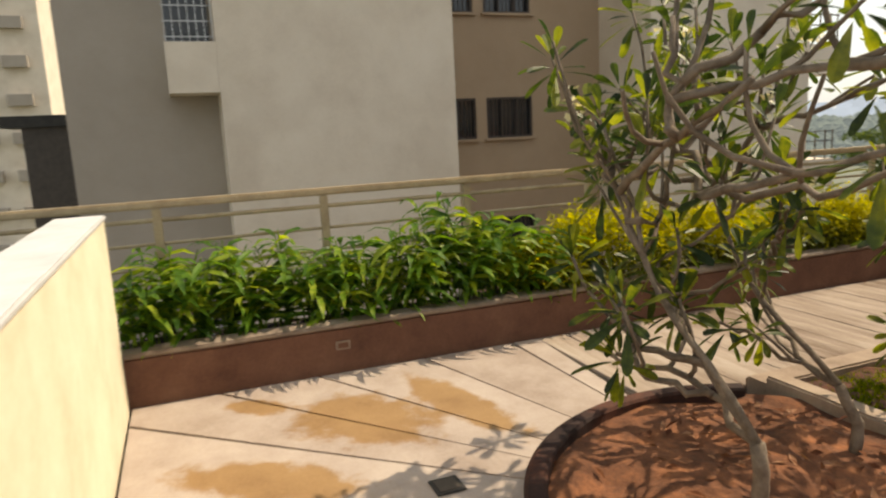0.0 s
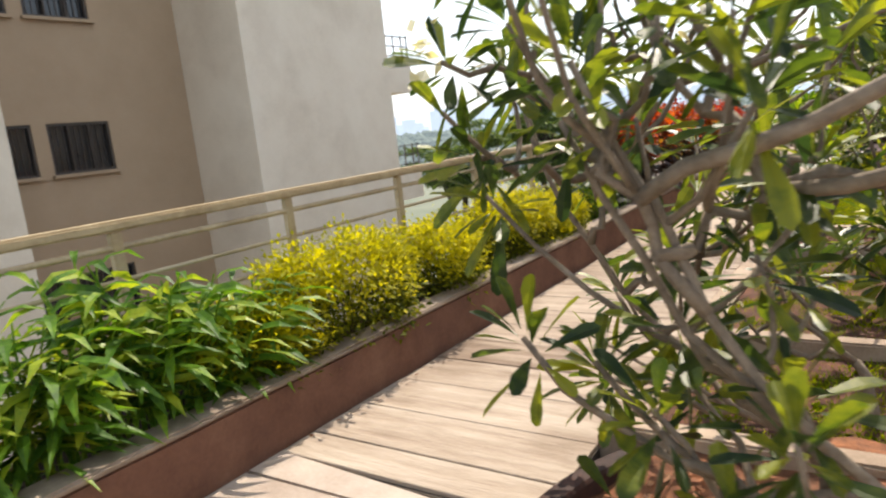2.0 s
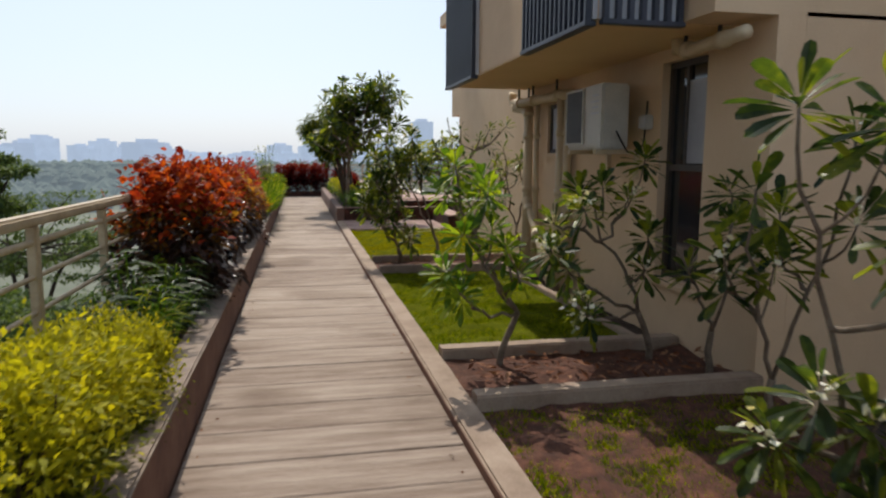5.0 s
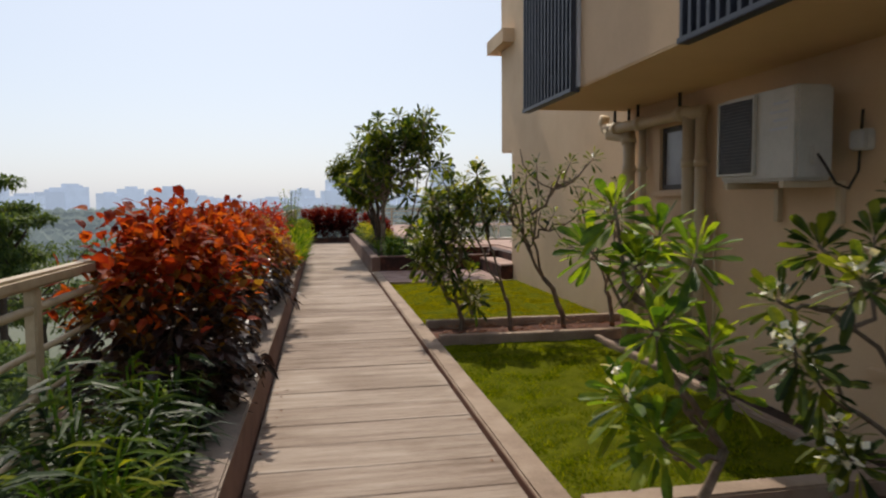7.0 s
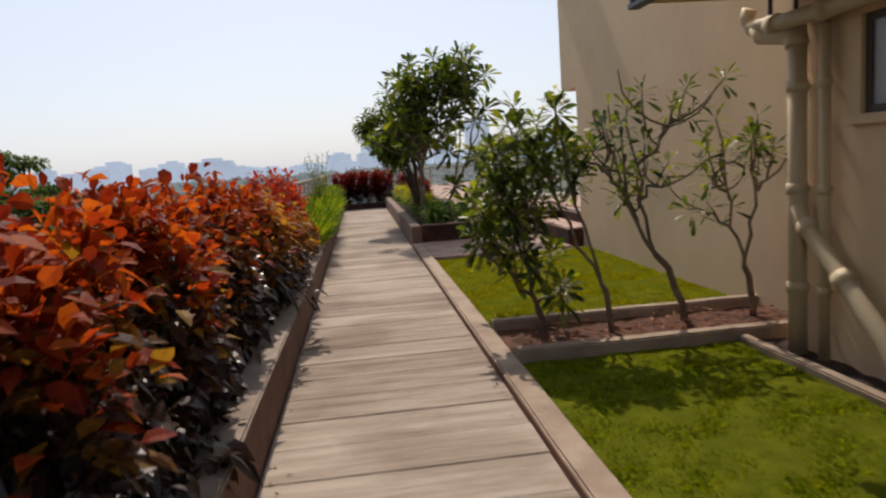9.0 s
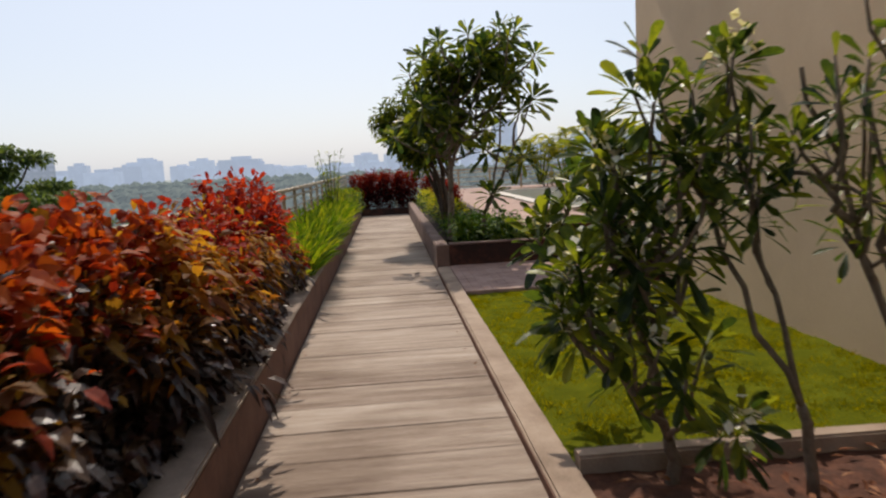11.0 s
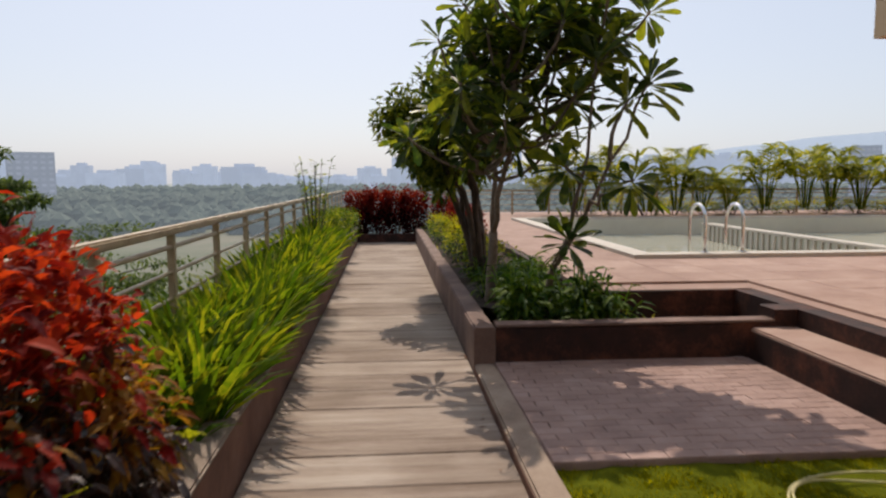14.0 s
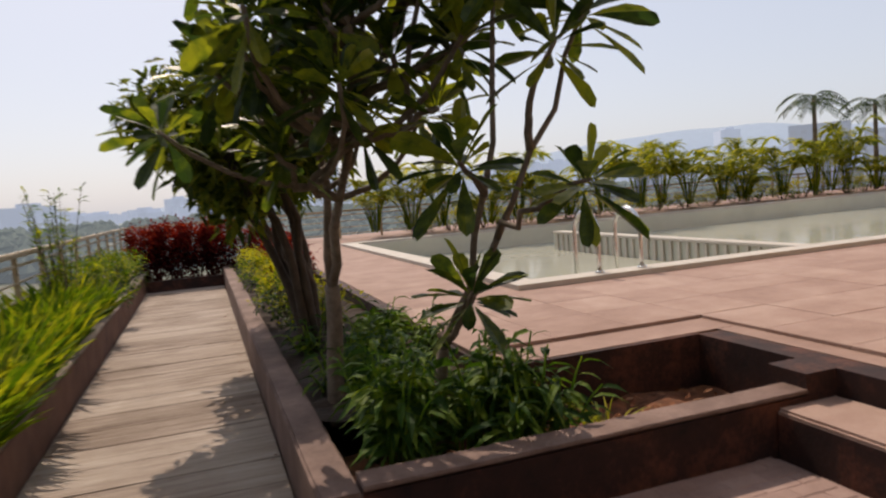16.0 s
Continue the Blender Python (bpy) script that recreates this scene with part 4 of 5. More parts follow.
for k in range(-4, 5):
    z = 2.5 + STOREY * k
    b = part("balcony", in_apt(box_bm(-10.5, -8.55, 10.552, 11.6, z, z + 0.75)), M["block_white"], apt)
    bm = bmesh.new()
    for y in (10.6, 10.95, 11.3, 11.55):
        add_box(bm, -8.6, -8.57, y, y + 0.025, z + 0.75, z + 1.5)
    for zz in (0.95, 1.2, 1.45):
        add_box(bm, -8.605, -8.565, 10.58, 11.6, z + zz, z + zz + 0.025)
    part("balcony_rail", in_apt(bm), M["frame"], b)
    if k == -1:
        continue
    led = part("ledge", in_apt(box_bm(-9.4, -8.5, -4.35, -3.503, z - 0.05, z + 0.82)), M["block_white"], apt)
    for i in range(7):
        part("window_bar", in_apt(box_bm(-8.56, -8.54, -4.32 + i * 0.13, -4.305 + i * 0.13, z + 0.83, z + 2.0)), M["cap"], led)
    for i in range(5):
        part("cross_bar", in_apt(box_bm(-8.568, -8.562, -4.34, -3.51, z + 0.9 + i * 0.26, z + 0.92 + i * 0.26)), M["cap"], led)
    part("pane", in_apt(box_bm(-9.39, -9.36, -4.3, -3.55, z + 0.83, z + 2.0)), M["glass"], led)
for z in win_rows:
    for y0, y1, leaves in ((1.8, 2.33, 1), (2.6, 3.82, 3)):
        wn = part("window", in_apt(box_bm(-10.64, -10.62, y0 + 0.03, y1 - 0.03, z + 0.03, z + 0.92)), M["glass"], apt, "dark glass pane behind bars")
        bm = bmesh.new()
        for b in ((y0, y0 + 0.05, z, z + 0.95), (y1 - 0.05, y1, z, z + 0.95), (y0 + 0.05, y1 - 0.05, z, z + 0.05), (y0 + 0.05, y1 - 0.05, z + 0.9, z + 0.95)):
            add_box(bm, -10.6, -10.52, *b)
        for i in range(1, leaves):
            u = y0 + (y1 - y0) * i / leaves
            add_box(bm, -10.6, -10.53, u - 0.025, u + 0.025, z + 0.05, z + 0.9)
        part("window_frame", in_apt(bm), M["frame"], wn)
        first = part("bar", box_bm(-0.0075, 0.0075, -0.0075, 0.0075, 0, 0.85), M["frame"], wn)
        for i in range(int((y1 - y0) / 0.11)):
            o = first if i == 0 else first.copy()
            o.location = in_apt_at(-10.507, y0 + 0.067 + i * 0.11, z + 0.05)
            if i:
                scene.collection.objects.link(o)
        part("window_sill", in_apt(box_bm(-10.498, -10.4, y0 - 0.06, y1 + 0.06, z - 0.06, z - 0.005)), M["block_shade_brown"], wn)
tagged(apt, "cream apartment building with barred windows and a recess coloured as shade", "building")

tw = new("apartment_tower")
tw.location = (-66, -19.6, -14)
part("wall", box_bm(-6, 6, -6, 6, 0, 42), M["block_white"], tw)
for k in range(14):
    for i in range(4):
        part("balcony", box_bm(6.001, 6.7, -5.6 + i * 2.9, -3.8 + i * 2.9, 1.2 + 3 * k, 2.1 + 3 * k), M["block_grey"], tw)
tagged(tw, "pale tower with stacked balconies beyond the neighbour", "building")
# plain dark building block, its use unknown
sh = new("water_shed")
sh.location = (-17.2, -7.6, -14)
part("wall", box_bm(-0.7, 0.7, -0.5, 0.75, 0, 16.2), M["frame"], sh)
part("roof", box_bm(-0.9, 0.9, -0.95, 0.85, 16.2, 16.5), M["dark"], sh)
tagged(sh, "dark building block beside the pale building", "building")


# ---- plants ----
def curve_points(p0, p1, p2, n=7, wob=0.0, rng=None):
    out = []
    for i in range(n):
        t = i / (n - 1)
        p = (1 - t) ** 2 * Vector(p0) + 2 * t * (1 - t) * Vector(p1) + t * t * Vector(p2)
        if wob and 0 < i < n - 1:
            p += Vector(rng.normal(size=3) * wob)
        out.append(p)
    return out


def frangipani(base, tips, seed, leaves=14, size=0.25, fork=0.35, trunk=0.05, twigs=2, spread=0.22, blossoms=0, label="", bare=0.0, split=None, leaf="plumeria"):
    """Forked grey limbs that end in rosettes of long leaves. tips are the ends of the main limbs."""
    rng = np.random.default_rng(seed)
    ob = new("frangipani_tree")
    ob.location = base
    b = Vector(base)
    tt = [Vector(t) - b for t in tips]
    mid = sum(tt, Vector()) / len(tt)
    crotch = Vector(split) - b if split else Vector((mid.x * 0.12, mid.y * 0.12, fork))
    s = Soup()
    trunk *= 0.66
    s.tube(curve_points((0, 0, -0.05), (0.02, 0.03, fork * 0.5), crotch, 5, 0.008, rng), trunk, trunk * 0.8)
    ends = []
    limbs = []
    for t in tt:
        start = crotch
        if len(limbs) > 1:
            near = [q for pts in limbs for q in pts[2:6] if q.z < t.z - 0.12]
            if near:
                start = min(near, key=lambda q: (q - t).length)
        d = t - start
        k = rng.uniform(0.35, 0.75)
        ctrl = start + Vector((d.x * k, d.y * k, d.z * rng.uniform(0.25, 0.5))) + Vector(rng.normal(size=3) * 0.05)
        pts = curve_points(start, ctrl, t, 9, 0.018, rng)
        limbs.append(pts)
        r = trunk * rng.uniform(0.46, 0.6)
        s.tube(pts, r, r * 0.5)
        head = (pts[-1] - pts[-3]).normalized()
        ends.append((t, head))
        for k in range(twigs):
            i = rng.integers(3, 7)
            q = pts[i]
            out = Vector(rng.normal(size=3) * spread)
            out.z = abs(out.z) * 0.9 + spread * 0.6
            e = q + out + head * spread * 0.7
            s.tube(curve_points(q, q + Vector((out.x * 0.8, out.y * 0.8, out.z * 0.25)), e, 5, 0.006, rng), r * 0.6, r * 0.38, 6)
            ends.append((e, (out + head * 0.3).normalized()))
    link_mesh("trunk", s.v, s.f, M["bark"], ob, "", True)
    pos, way, ln = [], [], []
    bpos, bway = [], []
    for e, h in ends:
        if rng.random() < bare:
            n = int(rng.integers(0, 4))
        else:
            n = int(leaves * rng.uniform(1.0, 1.6))
        h = (h + Vector((0, 0, 0.7))).normalized()
        u = h.cross(Vector((0.2, 1, 0.1))).normalized()
        w = h.cross(u)
        for k in range(n):
            a = 2.4 * k + rng.uniform(-0.3, 0.3)
            el = radians(-38 + 108 * k / max(1, n - 1) + rng.uniform(-12, 12))
            d = (u * math.cos(a) + w * math.sin(a)) * math.cos(el) + h * math.sin(el)
            pos.append(e - h * (0.07 * (1 - k / max(1, n))) + d * 0.02)
            way.append(d)
            ln.append(size * rng.uniform(0.65, 1.15))
        if rng.random() < blossoms:
            for k in range(12):
                bpos.append(e + h * 0.05 + Vector(rng.normal(size=3) * 0.035))
                bway.append(Vector(rng.normal(size=3)))
    if pos:
        ln = np.array(ln)
        leaf_part("leaves", pos, way, ln, ln * (0.31 if size > 0.25 else 0.27), M[leaf], ob, "obovate", 0.16, 0.25, rng)
    if bpos:
        leaf_part("blossom", bpos, bway, 0.05, 0.04, M["blossom"], ob, "oval", 0.1, 0.1, rng, "white frangipani blossoms")
    return tagged(ob, label or "frangipani tree with forked grey limbs and leaf rosettes", "tree", "frangipani trees")


# the big one in the round bed
frangipani((2.76, -2.61, 0.06), [(1.98, -2.69, 1.6), (1.92, -2.62, 1.48), (2.05, -2.75, 1.5), (3.05, -2.97, 1.68), (2.62, -2.86, 1.9), (2.15, -2.75, 0.85), (2.0, -2.68, 0.62), (2.3, -2.85, 0.72), (2.1, -2.55, 1.0),
                                 (2.85, -2.4, 2.0), (3.25, -2.6, 1.8), (2.4, -2.45, 1.35), (2.15, -2.35, 1.8), (1.85, -2.4, 1.5), (3.35, -2.85, 1.5), (3.3, -2.45, 1.45), (3.45, -2.6, 1.85)], 11, 13, 0.16, 0.44, 0.05, 2, 0.2, 0, "large frangipani with forked limbs in red soil", 0.28, (2.76, -2.61, 0.5))
frangipani((2.35, -1.6, 0.06), [(1.3, -1.58, 1.6), (1.62, -1.5, 0.78), (1.6, -1.62, 1.3), (1.95, -1.55, 0.95), (2.1, -1.7, 1.85), (2.6, -1.85, 1.7), (1.62, -1.7, 0.5), (1.75, -2.0, 1.75), (2.0, -2.15, 1.5), (2.3, -2.0, 1.2), (1.55, -2.5, 1.66), (1.56, -2.4, 1.4)],
           12, 13, 0.17, 0.3, 0.044, 2, 0.18, 0.2, "frangipani with low leafy limbs over the walkway", 0.15)
frangipani((2.45, -0.75, 0.05), [(1.75, -0.7, 1.3), (1.85, -0.5, 0.85), (2.1, -0.9, 1.7), (2.5, -0.6, 1.55), (1.85, -0.6, 0.35), (2.1, -0.3, 0.5)], 13, 15, 0.18, 0.25, 0.04, 2, 0.18, 0.3, "", 0.1)
frangipani((2.6, 0.95, 0.05), [(2.3, 1.0, 1.7), (2.32, 1.05, 0.45), (2.75, 0.6, 1.15), (2.5, 0.7, 0.3), (3.0, 0.9, 1.6)], 14, 18, 0.22, 0.3, 0.04, 1, 0.15, 0.5)
frangipani((3.0, 1.9, 0.05), [(2.75, 1.8, 1.35), (3.2, 1.7, 1.6), (2.75, 2.0, 0.85), (3.2, 2.2, 1.0)], 15, 17, 0.22, 0.3, 0.04, 1, 0.15, 0.3)
# bed before the first lawn
frangipani((1.95, 3.35, 0.05), [(1.66, 3.54, 1.45), (1.62, 3.74, 1.26), (1.76, 3.5, 1.2), (1.6, 3.05, 1.0), (1.55, 2.95, 0.66), (2.05, 3.3, 0.72)], 16, 28, 0.16, 0.34, 0.04, 1, 0.14, 0.3, "frangipani with leaf heads coloured sunlit green beside the kerb", 0.0, (2.08, 3.36, 0.42), "sunlit_leaf")
frangipani((3.1, 3.35, 0.05), [(2.53, 3.4, 1.27), (2.22, 3.13, 0.9), (2.34, 3.4, 1.04), (2.86, 3.3, 1.22), (2.9, 3.1, 0.75), (2.5, 3.15, 0.42)], 17, 28, 0.16, 0.32, 0.042, 1, 0.16, 0.35, "", 0.0, (3.0, 3.36, 0.38))
frangipani((3.3, 2.9, 0.05), [(3.0, 2.75, 0.8), (3.2, 2.6, 1.1), (3.3, 2.8, 1.3)], 18, 28, 0.16, 0.3, 0.04, 0, 0.14, 0.2)
# bed between the lawns: one leafy, three nearly bare
frangipani((1.95, 8.2, 0.05), [(1.5, 8.0, 1.05), (1.65, 8.0, 1.4), (1.48, 8.0, 0.8), (1.8, 8.0, 1.2), (1.92, 8.05, 0.9), (1.7, 8.1, 0.6), (2.06, 7.9, 0.36), (1.62, 8.0, 1.18), (1.9, 8.1, 1.45)],
           21, 16, 0.17, 0.2, 0.05, 3, 0.15, 0.6, "leafy frangipani with white blossoms beside the kerb")
frangipani((2.48, 8.03, 0.05), [(1.77, 8.0, 1.82), (2.08, 8.0, 1.81), (1.95, 8.05, 1.55), (2.2, 7.95, 1.3)], 22, 14, 0.15, 0.42, 0.04, 3, 0.15, 0.1, "frangipani with thin forked limbs and small leaf heads", 0.1, (2.4, 8.0, 0.42))
frangipani((3.12, 8.1, 0.05), [(2.38, 8.0, 1.75), (2.65, 8.0, 1.77), (3.06, 8.0, 1.8), (3.1, 8.0, 1.21), (2.56, 8.0, 1.1), (3.2, 8.05, 1.7), (2.32, 7.95, 1.4)], 23, 10, 0.14, 0.6, 0.05, 3, 0.16, 0.0, "sparse frangipani with thin forked limbs", 0.2, (2.84, 8.0, 0.62))
frangipani((3.68, 8.05, 0.05), [(3.36, 8.0, 1.64), (3.67, 8.0, 1.5), (3.82, 7.95, 1.33), (3.3, 8.0, 1.2), (3.1, 7.95, 0.95)], 24, 10, 0.14, 0.46, 0.045, 3, 0.14, 0.0, "sparse frangipani with thin forked limbs", 0.2, (3.58, 8.0, 0.46))
# in the second lawn
frangipani((2.3, 9.25, 0.05), [(1.66, 9.23, 1.1), (1.83, 9.23, 1.35), (2.0, 9.23, 1.5), (1.82, 9.23, 0.9), (1.62, 9.23, 1.0), (1.92, 9.1, 0.95), (1.78, 9.15, 1.2), (2.08, 9.3, 1.2), (1.78, 9.2, 0.72)], 25, 21, 0.2, 0.2, 0.04, 0, 0.14, 0.3)
# raised planter
frangipani((2.15, 15.4, 0.1), [(2.9, 14.97, 2.31), (2.48, 15.05, 2.5), (2.68, 14.66, 1.5), (2.3, 15.15, 1.0), (2.2, 14.95, 1.62), (2.72, 14.95, 2.15)], 31, 19, 0.31, 0.6, 0.06, 0, 0.2, 0.0, "tall frangipani with large dark leaves in the raised planter")
frangipani((1.75, 16.1, 0.2), [(1.75, 15.9, 2.9), (2.0, 15.6, 3.0), (2.3, 15.6, 3.05), (2.45, 15.5, 2.6), (1.55, 15.8, 2.4), (1.75, 15.4, 2.35), (2.1, 15.5, 2.2), (1.45, 16.0, 1.95), (1.9, 15.8, 2.7), (2.5, 15.8, 3.2),
                               (1.5, 15.7, 1.75), (1.95, 15.55, 1.85), (2.2, 15.7, 2.75), (1.85, 15.5, 2.65), (2.4, 15.4, 2.2), (2.25, 15.3, 1.9), (2.6, 15.3, 2.75)],
           32, 19, 0.26, 0.8, 0.085, 3, 0.28, 0.0, "tall frangipani with a dense crown in the raised planter")


def leafy_tree(base, crown, radius, seed, n, leaf, name, label, mat, bark, stems=4, clumps=26, layer=0.36, puff=0.36):
    """A tree of several stems whose crown is many clumps of small leaves."""
    rng = np.random.default_rng(seed)
    ob = new(name)
    ob.location = base
    b, c, R = np.array(base), np.array(crown) - np.array(base), np.array(radius)
    s = Soup()
    centres = []
    for k in range(clumps):
        d = rng.normal(size=3)
        d /= np.linalg.norm(d)
        p = c + d * R * rng.uniform(0.45, 0.95)
        centres.append(p)
    for k in range(stems):
        a = 2 * math.pi * k / stems + 0.4
        foot = Vector((math.cos(a) * 0.05, math.sin(a) * 0.05, -0.05))
        hub = Vector(c) + Vector((math.cos(a) * R[0] * 0.35, math.sin(a) * R[1] * 0.35, -R[2] * 0.45))
        r = 0.018 * c[2] + 0.008
        s.tube(curve_points(foot, (foot.x * 2, foot.y * 2, hub.z * 0.6), hub, 7, 0.012 * c[2], rng), r, r * 0.55)
        for p in centres[k::stems]:
            s.tube(curve_points(hub, (hub + Vector(p)) / 2 + Vector((0, 0, 0.08)), p, 5, 0.008 * c[2], rng), r * 0.4, r * 0.12, 5)
    link_mesh("trunk", s.v, s.f, M[bark], ob, "", True)
    per = n // clumps
    pos, way = [], []
    for p in centres:
        q = p + unit(rng, per) * (rng.uniform(0, 1, (per, 1)) ** 0.5) * R * np.array([puff, puff, layer])
        pos.append(q)
        w = unit(rng, per) + (q - c) / R * 0.5
        w[:, 2] -= 0.1
        way.append(w)
    pos, way = np.concatenate(pos), np.concatenate(way)
    L = leaf * rng.uniform(0.6, 1.25, len(pos))
    leaf_part("crown", pos, way, L, L * 0.42, M[mat], ob, "oval", 0.2, 0.2, rng)
    return tagged(ob, label, "tree")


leafy_tree((1.85, 17.6, 0.18), (1.48, 17.7, 2.2), (0.74, 0.75, 0.82), 41, 7000, 0.125, "small_tree", "dense small-leaved tree in the raised planter", "small_leaf", "darkbark", 5, 34)
leafy_tree((2.1, 19.2, 0.18), (1.7, 19.3, 2.0), (0.7, 0.8, 0.7), 42, 2600, 0.14, "small_tree", "dense small-leaved tree in the raised planter", "small_leaf", "darkbark", 4, 24)
leafy_tree((-15.5, 37, -14), (-15.9, 37, 0.4), (3.1, 3.0, 3.2), 43, 15000, 0.34, "rain_tree", "tall spreading tree rising beyond the railing", "far_leaf", "darkbark", 4, 42, 0.09, 0.3)
leafy_tree((-23.5, 38, -14), (-23.5, 38, -1.4), (4.6, 4.0, 3.4), 44, 15000, 0.34, "rain_tree", "tall spreading tree rising beyond the railing", "far_leaf", "darkbark", 4, 42, 0.09, 0.3)
leafy_tree((-16.5, 45, -14), (-16.5, 45, -3.5), (8, 5, 3), 45, 11000, 0.3, "rain_tree", "tall spreading tree rising beyond the railing", "far_leaf", "darkbark", 4, 42, 0.09, 0.3)
leafy_tree((-8.5, 18, -14), (-8.5, 18, -5.6), (4.2, 4.5, 2.6), 46, 9000, 0.28, "rain_tree", "broad green tree crown below the railing", "far_leaf", "darkbark", 4, 42, 0.09, 0.3)
leafy_tree((-7.5, 27, -14), (-7.5, 28, -6.5), (4.2, 4.5, 2.6), 47, 7000, 0.28, "rain_tree", "broad green tree crown below the railing", "far_leaf", "darkbark", 4, 42, 0.09, 0.3)
leafy_tree((-5.6, 12.6, -14), (-5.6, 12.8, -6.3), (3.0, 3.2, 2.4), 48, 8000, 0.26, "rain_tree", "broad green tree crown below the railing", "far_leaf", "darkbark", 4, 42, 0.09, 0.3)
leafy_tree((-12, 25, -14), (-12, 25, -5.2), (4.0, 4.2, 2.6), 49, 8000, 0.3, "rain_tree", "broad green tree crown below the railing", "far_leaf", "darkbark", 4, 42, 0.09, 0.3)


leafy_tree((-5.2, 6.5, -14), (-5.2, 6.8, -4.6), (2.6, 3.0, 2.0), 50, 8000, 0.24, "rain_tree", "broad green tree crown below the railing", "far_leaf", "darkbark", 4, 42, 0.09, 0.3)
leafy_tree((-6.5, 21.5, -14), (-6.5, 21.5, -4.6), (3.4, 3.8, 2.0), 151, 8000, 0.27, "rain_tree", "broad green tree crown below the railing", "far_leaf", "darkbark", 4, 42, 0.09, 0.3)


def shrub(name, seed, rx, ry, top, n, leaf, ratio, bands, label, category, group, kind="oval", clump=0.13, droop=0.3, lo=0.03, flat=0.6):
    """A bushy plant: bands are (material, from, to) shares of its height."""
    rng = np.random.default_rng(seed)
    ob = new(name)
    s = Soup()
    for k in range(9):
        a = rng.uniform(0, 6.28)
        e = (math.cos(a) * rx * 0.7, math.sin(a) * ry * 0.7, top * rng.uniform(0.65, 0.95))
        s.tube(curve_points((e[0] * 0.2, e[1] * 0.2, -0.06), (e[0] * 0.5, e[1] * 0.5, top * 0.5), e, 5, 0.015, rng), 0.011, 0.004, 5)
    link_mesh("stem", s.v, s.f, M["stem"], ob)
    heads = max(10, n // 16)
    a = rng.uniform(0, 2 * math.pi, heads)
    r = np.sqrt(rng.uniform(0.0, 1.0, heads)) ** flat
    h = rng.uniform(0, 1, heads) ** 0.75
    r = r * np.where(h > 0.75, 1 - (h - 0.75) * 1.5, 1.0)
    bump = 1 + 0.16 * np.sin(3 * a + seed) + 0.08 * np.sin(7 * a)
    centre = np.stack([np.cos(a) * r * rx * bump, np.sin(a) * r * ry * bump, lo + h * (top - lo) * (1 + 0.1 * np.sin(5 * a + seed))], 1)
    pick = rng.integers(0, heads, n)
    pos = centre[pick] + rng.normal(size=(n, 3)) * np.array([clump * rx, clump * ry, clump * 0.5 * top])
    pos[:, 2] = np.maximum(pos[:, 2], 0.0)
    out = pos / np.array([rx, ry, top]) - np.array([0, 0, 0.4])
    way = unit(rng, n) * 0.8 + out * 0.8
    way[:, 2] += 0.25
    L = leaf * rng.uniform(0.55, 1.3, n)
    # low and inner leaves fall into the first, darker bands
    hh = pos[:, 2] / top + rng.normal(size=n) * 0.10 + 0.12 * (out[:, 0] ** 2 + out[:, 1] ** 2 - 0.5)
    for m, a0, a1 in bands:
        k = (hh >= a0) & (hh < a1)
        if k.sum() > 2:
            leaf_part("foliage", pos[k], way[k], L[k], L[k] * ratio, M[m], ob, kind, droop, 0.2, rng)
    return tagged(ob, label, category, group)


def place(ob, x, y, z, turn=0.0, sx=1.0, sy=1.0, sz=1.0, first=False):
    m = Matrix.Translation((x, y, z)) @ Matrix.Rotation(turn, 4, 'Z') @ Matrix.Diagonal((sx, sy, sz, 1))
    if first:
        ob.matrix_world = m
        return ob
    return copy_thing(ob, m)


def row(kinds, spots, z):
    used = set()
    for i, (x, y, k, turn, sx, sy, sz) in enumerate(spots):
        ob = kinds[k % len(kinds)]
        place(ob, x, y, z, turn, sx, sy, sz, ob.name not in used)
        used.add(ob.name)


# croton hedge along the left planter
C_LABEL = "croton bush with red-orange upper leaves and maroon, shade-darkened undergrowth"
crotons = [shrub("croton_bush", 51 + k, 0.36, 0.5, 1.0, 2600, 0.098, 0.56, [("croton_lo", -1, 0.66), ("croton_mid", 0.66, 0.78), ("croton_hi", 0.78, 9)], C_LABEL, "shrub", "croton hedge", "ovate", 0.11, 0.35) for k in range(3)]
rng = np.random.default_rng(60)
spots = []
for i in range(7):
    y = 4.55 + i * 0.66
    spots.append((-0.43 + rng.uniform(-0.03, 0.03), y, i, rng.uniform(-0.25, 0.25) + math.pi * (i % 2), 0.88, 1.0, (1.1 if i < 3 else 0.98) * rng.uniform(0.93, 1.05)))
row(crotons, spots, 0.24)
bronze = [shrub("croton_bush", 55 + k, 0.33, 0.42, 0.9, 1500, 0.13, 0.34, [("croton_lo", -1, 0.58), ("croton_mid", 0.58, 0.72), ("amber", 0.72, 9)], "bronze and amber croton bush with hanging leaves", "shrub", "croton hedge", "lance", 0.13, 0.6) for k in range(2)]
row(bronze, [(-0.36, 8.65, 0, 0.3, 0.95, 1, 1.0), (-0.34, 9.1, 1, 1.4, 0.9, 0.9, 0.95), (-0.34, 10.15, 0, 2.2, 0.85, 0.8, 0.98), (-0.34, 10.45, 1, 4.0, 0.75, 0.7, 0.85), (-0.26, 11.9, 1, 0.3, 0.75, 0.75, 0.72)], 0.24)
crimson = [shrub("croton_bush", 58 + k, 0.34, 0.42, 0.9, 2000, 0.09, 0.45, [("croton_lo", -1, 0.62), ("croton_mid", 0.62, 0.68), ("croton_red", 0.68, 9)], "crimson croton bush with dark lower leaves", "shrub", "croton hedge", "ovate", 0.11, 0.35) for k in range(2)]
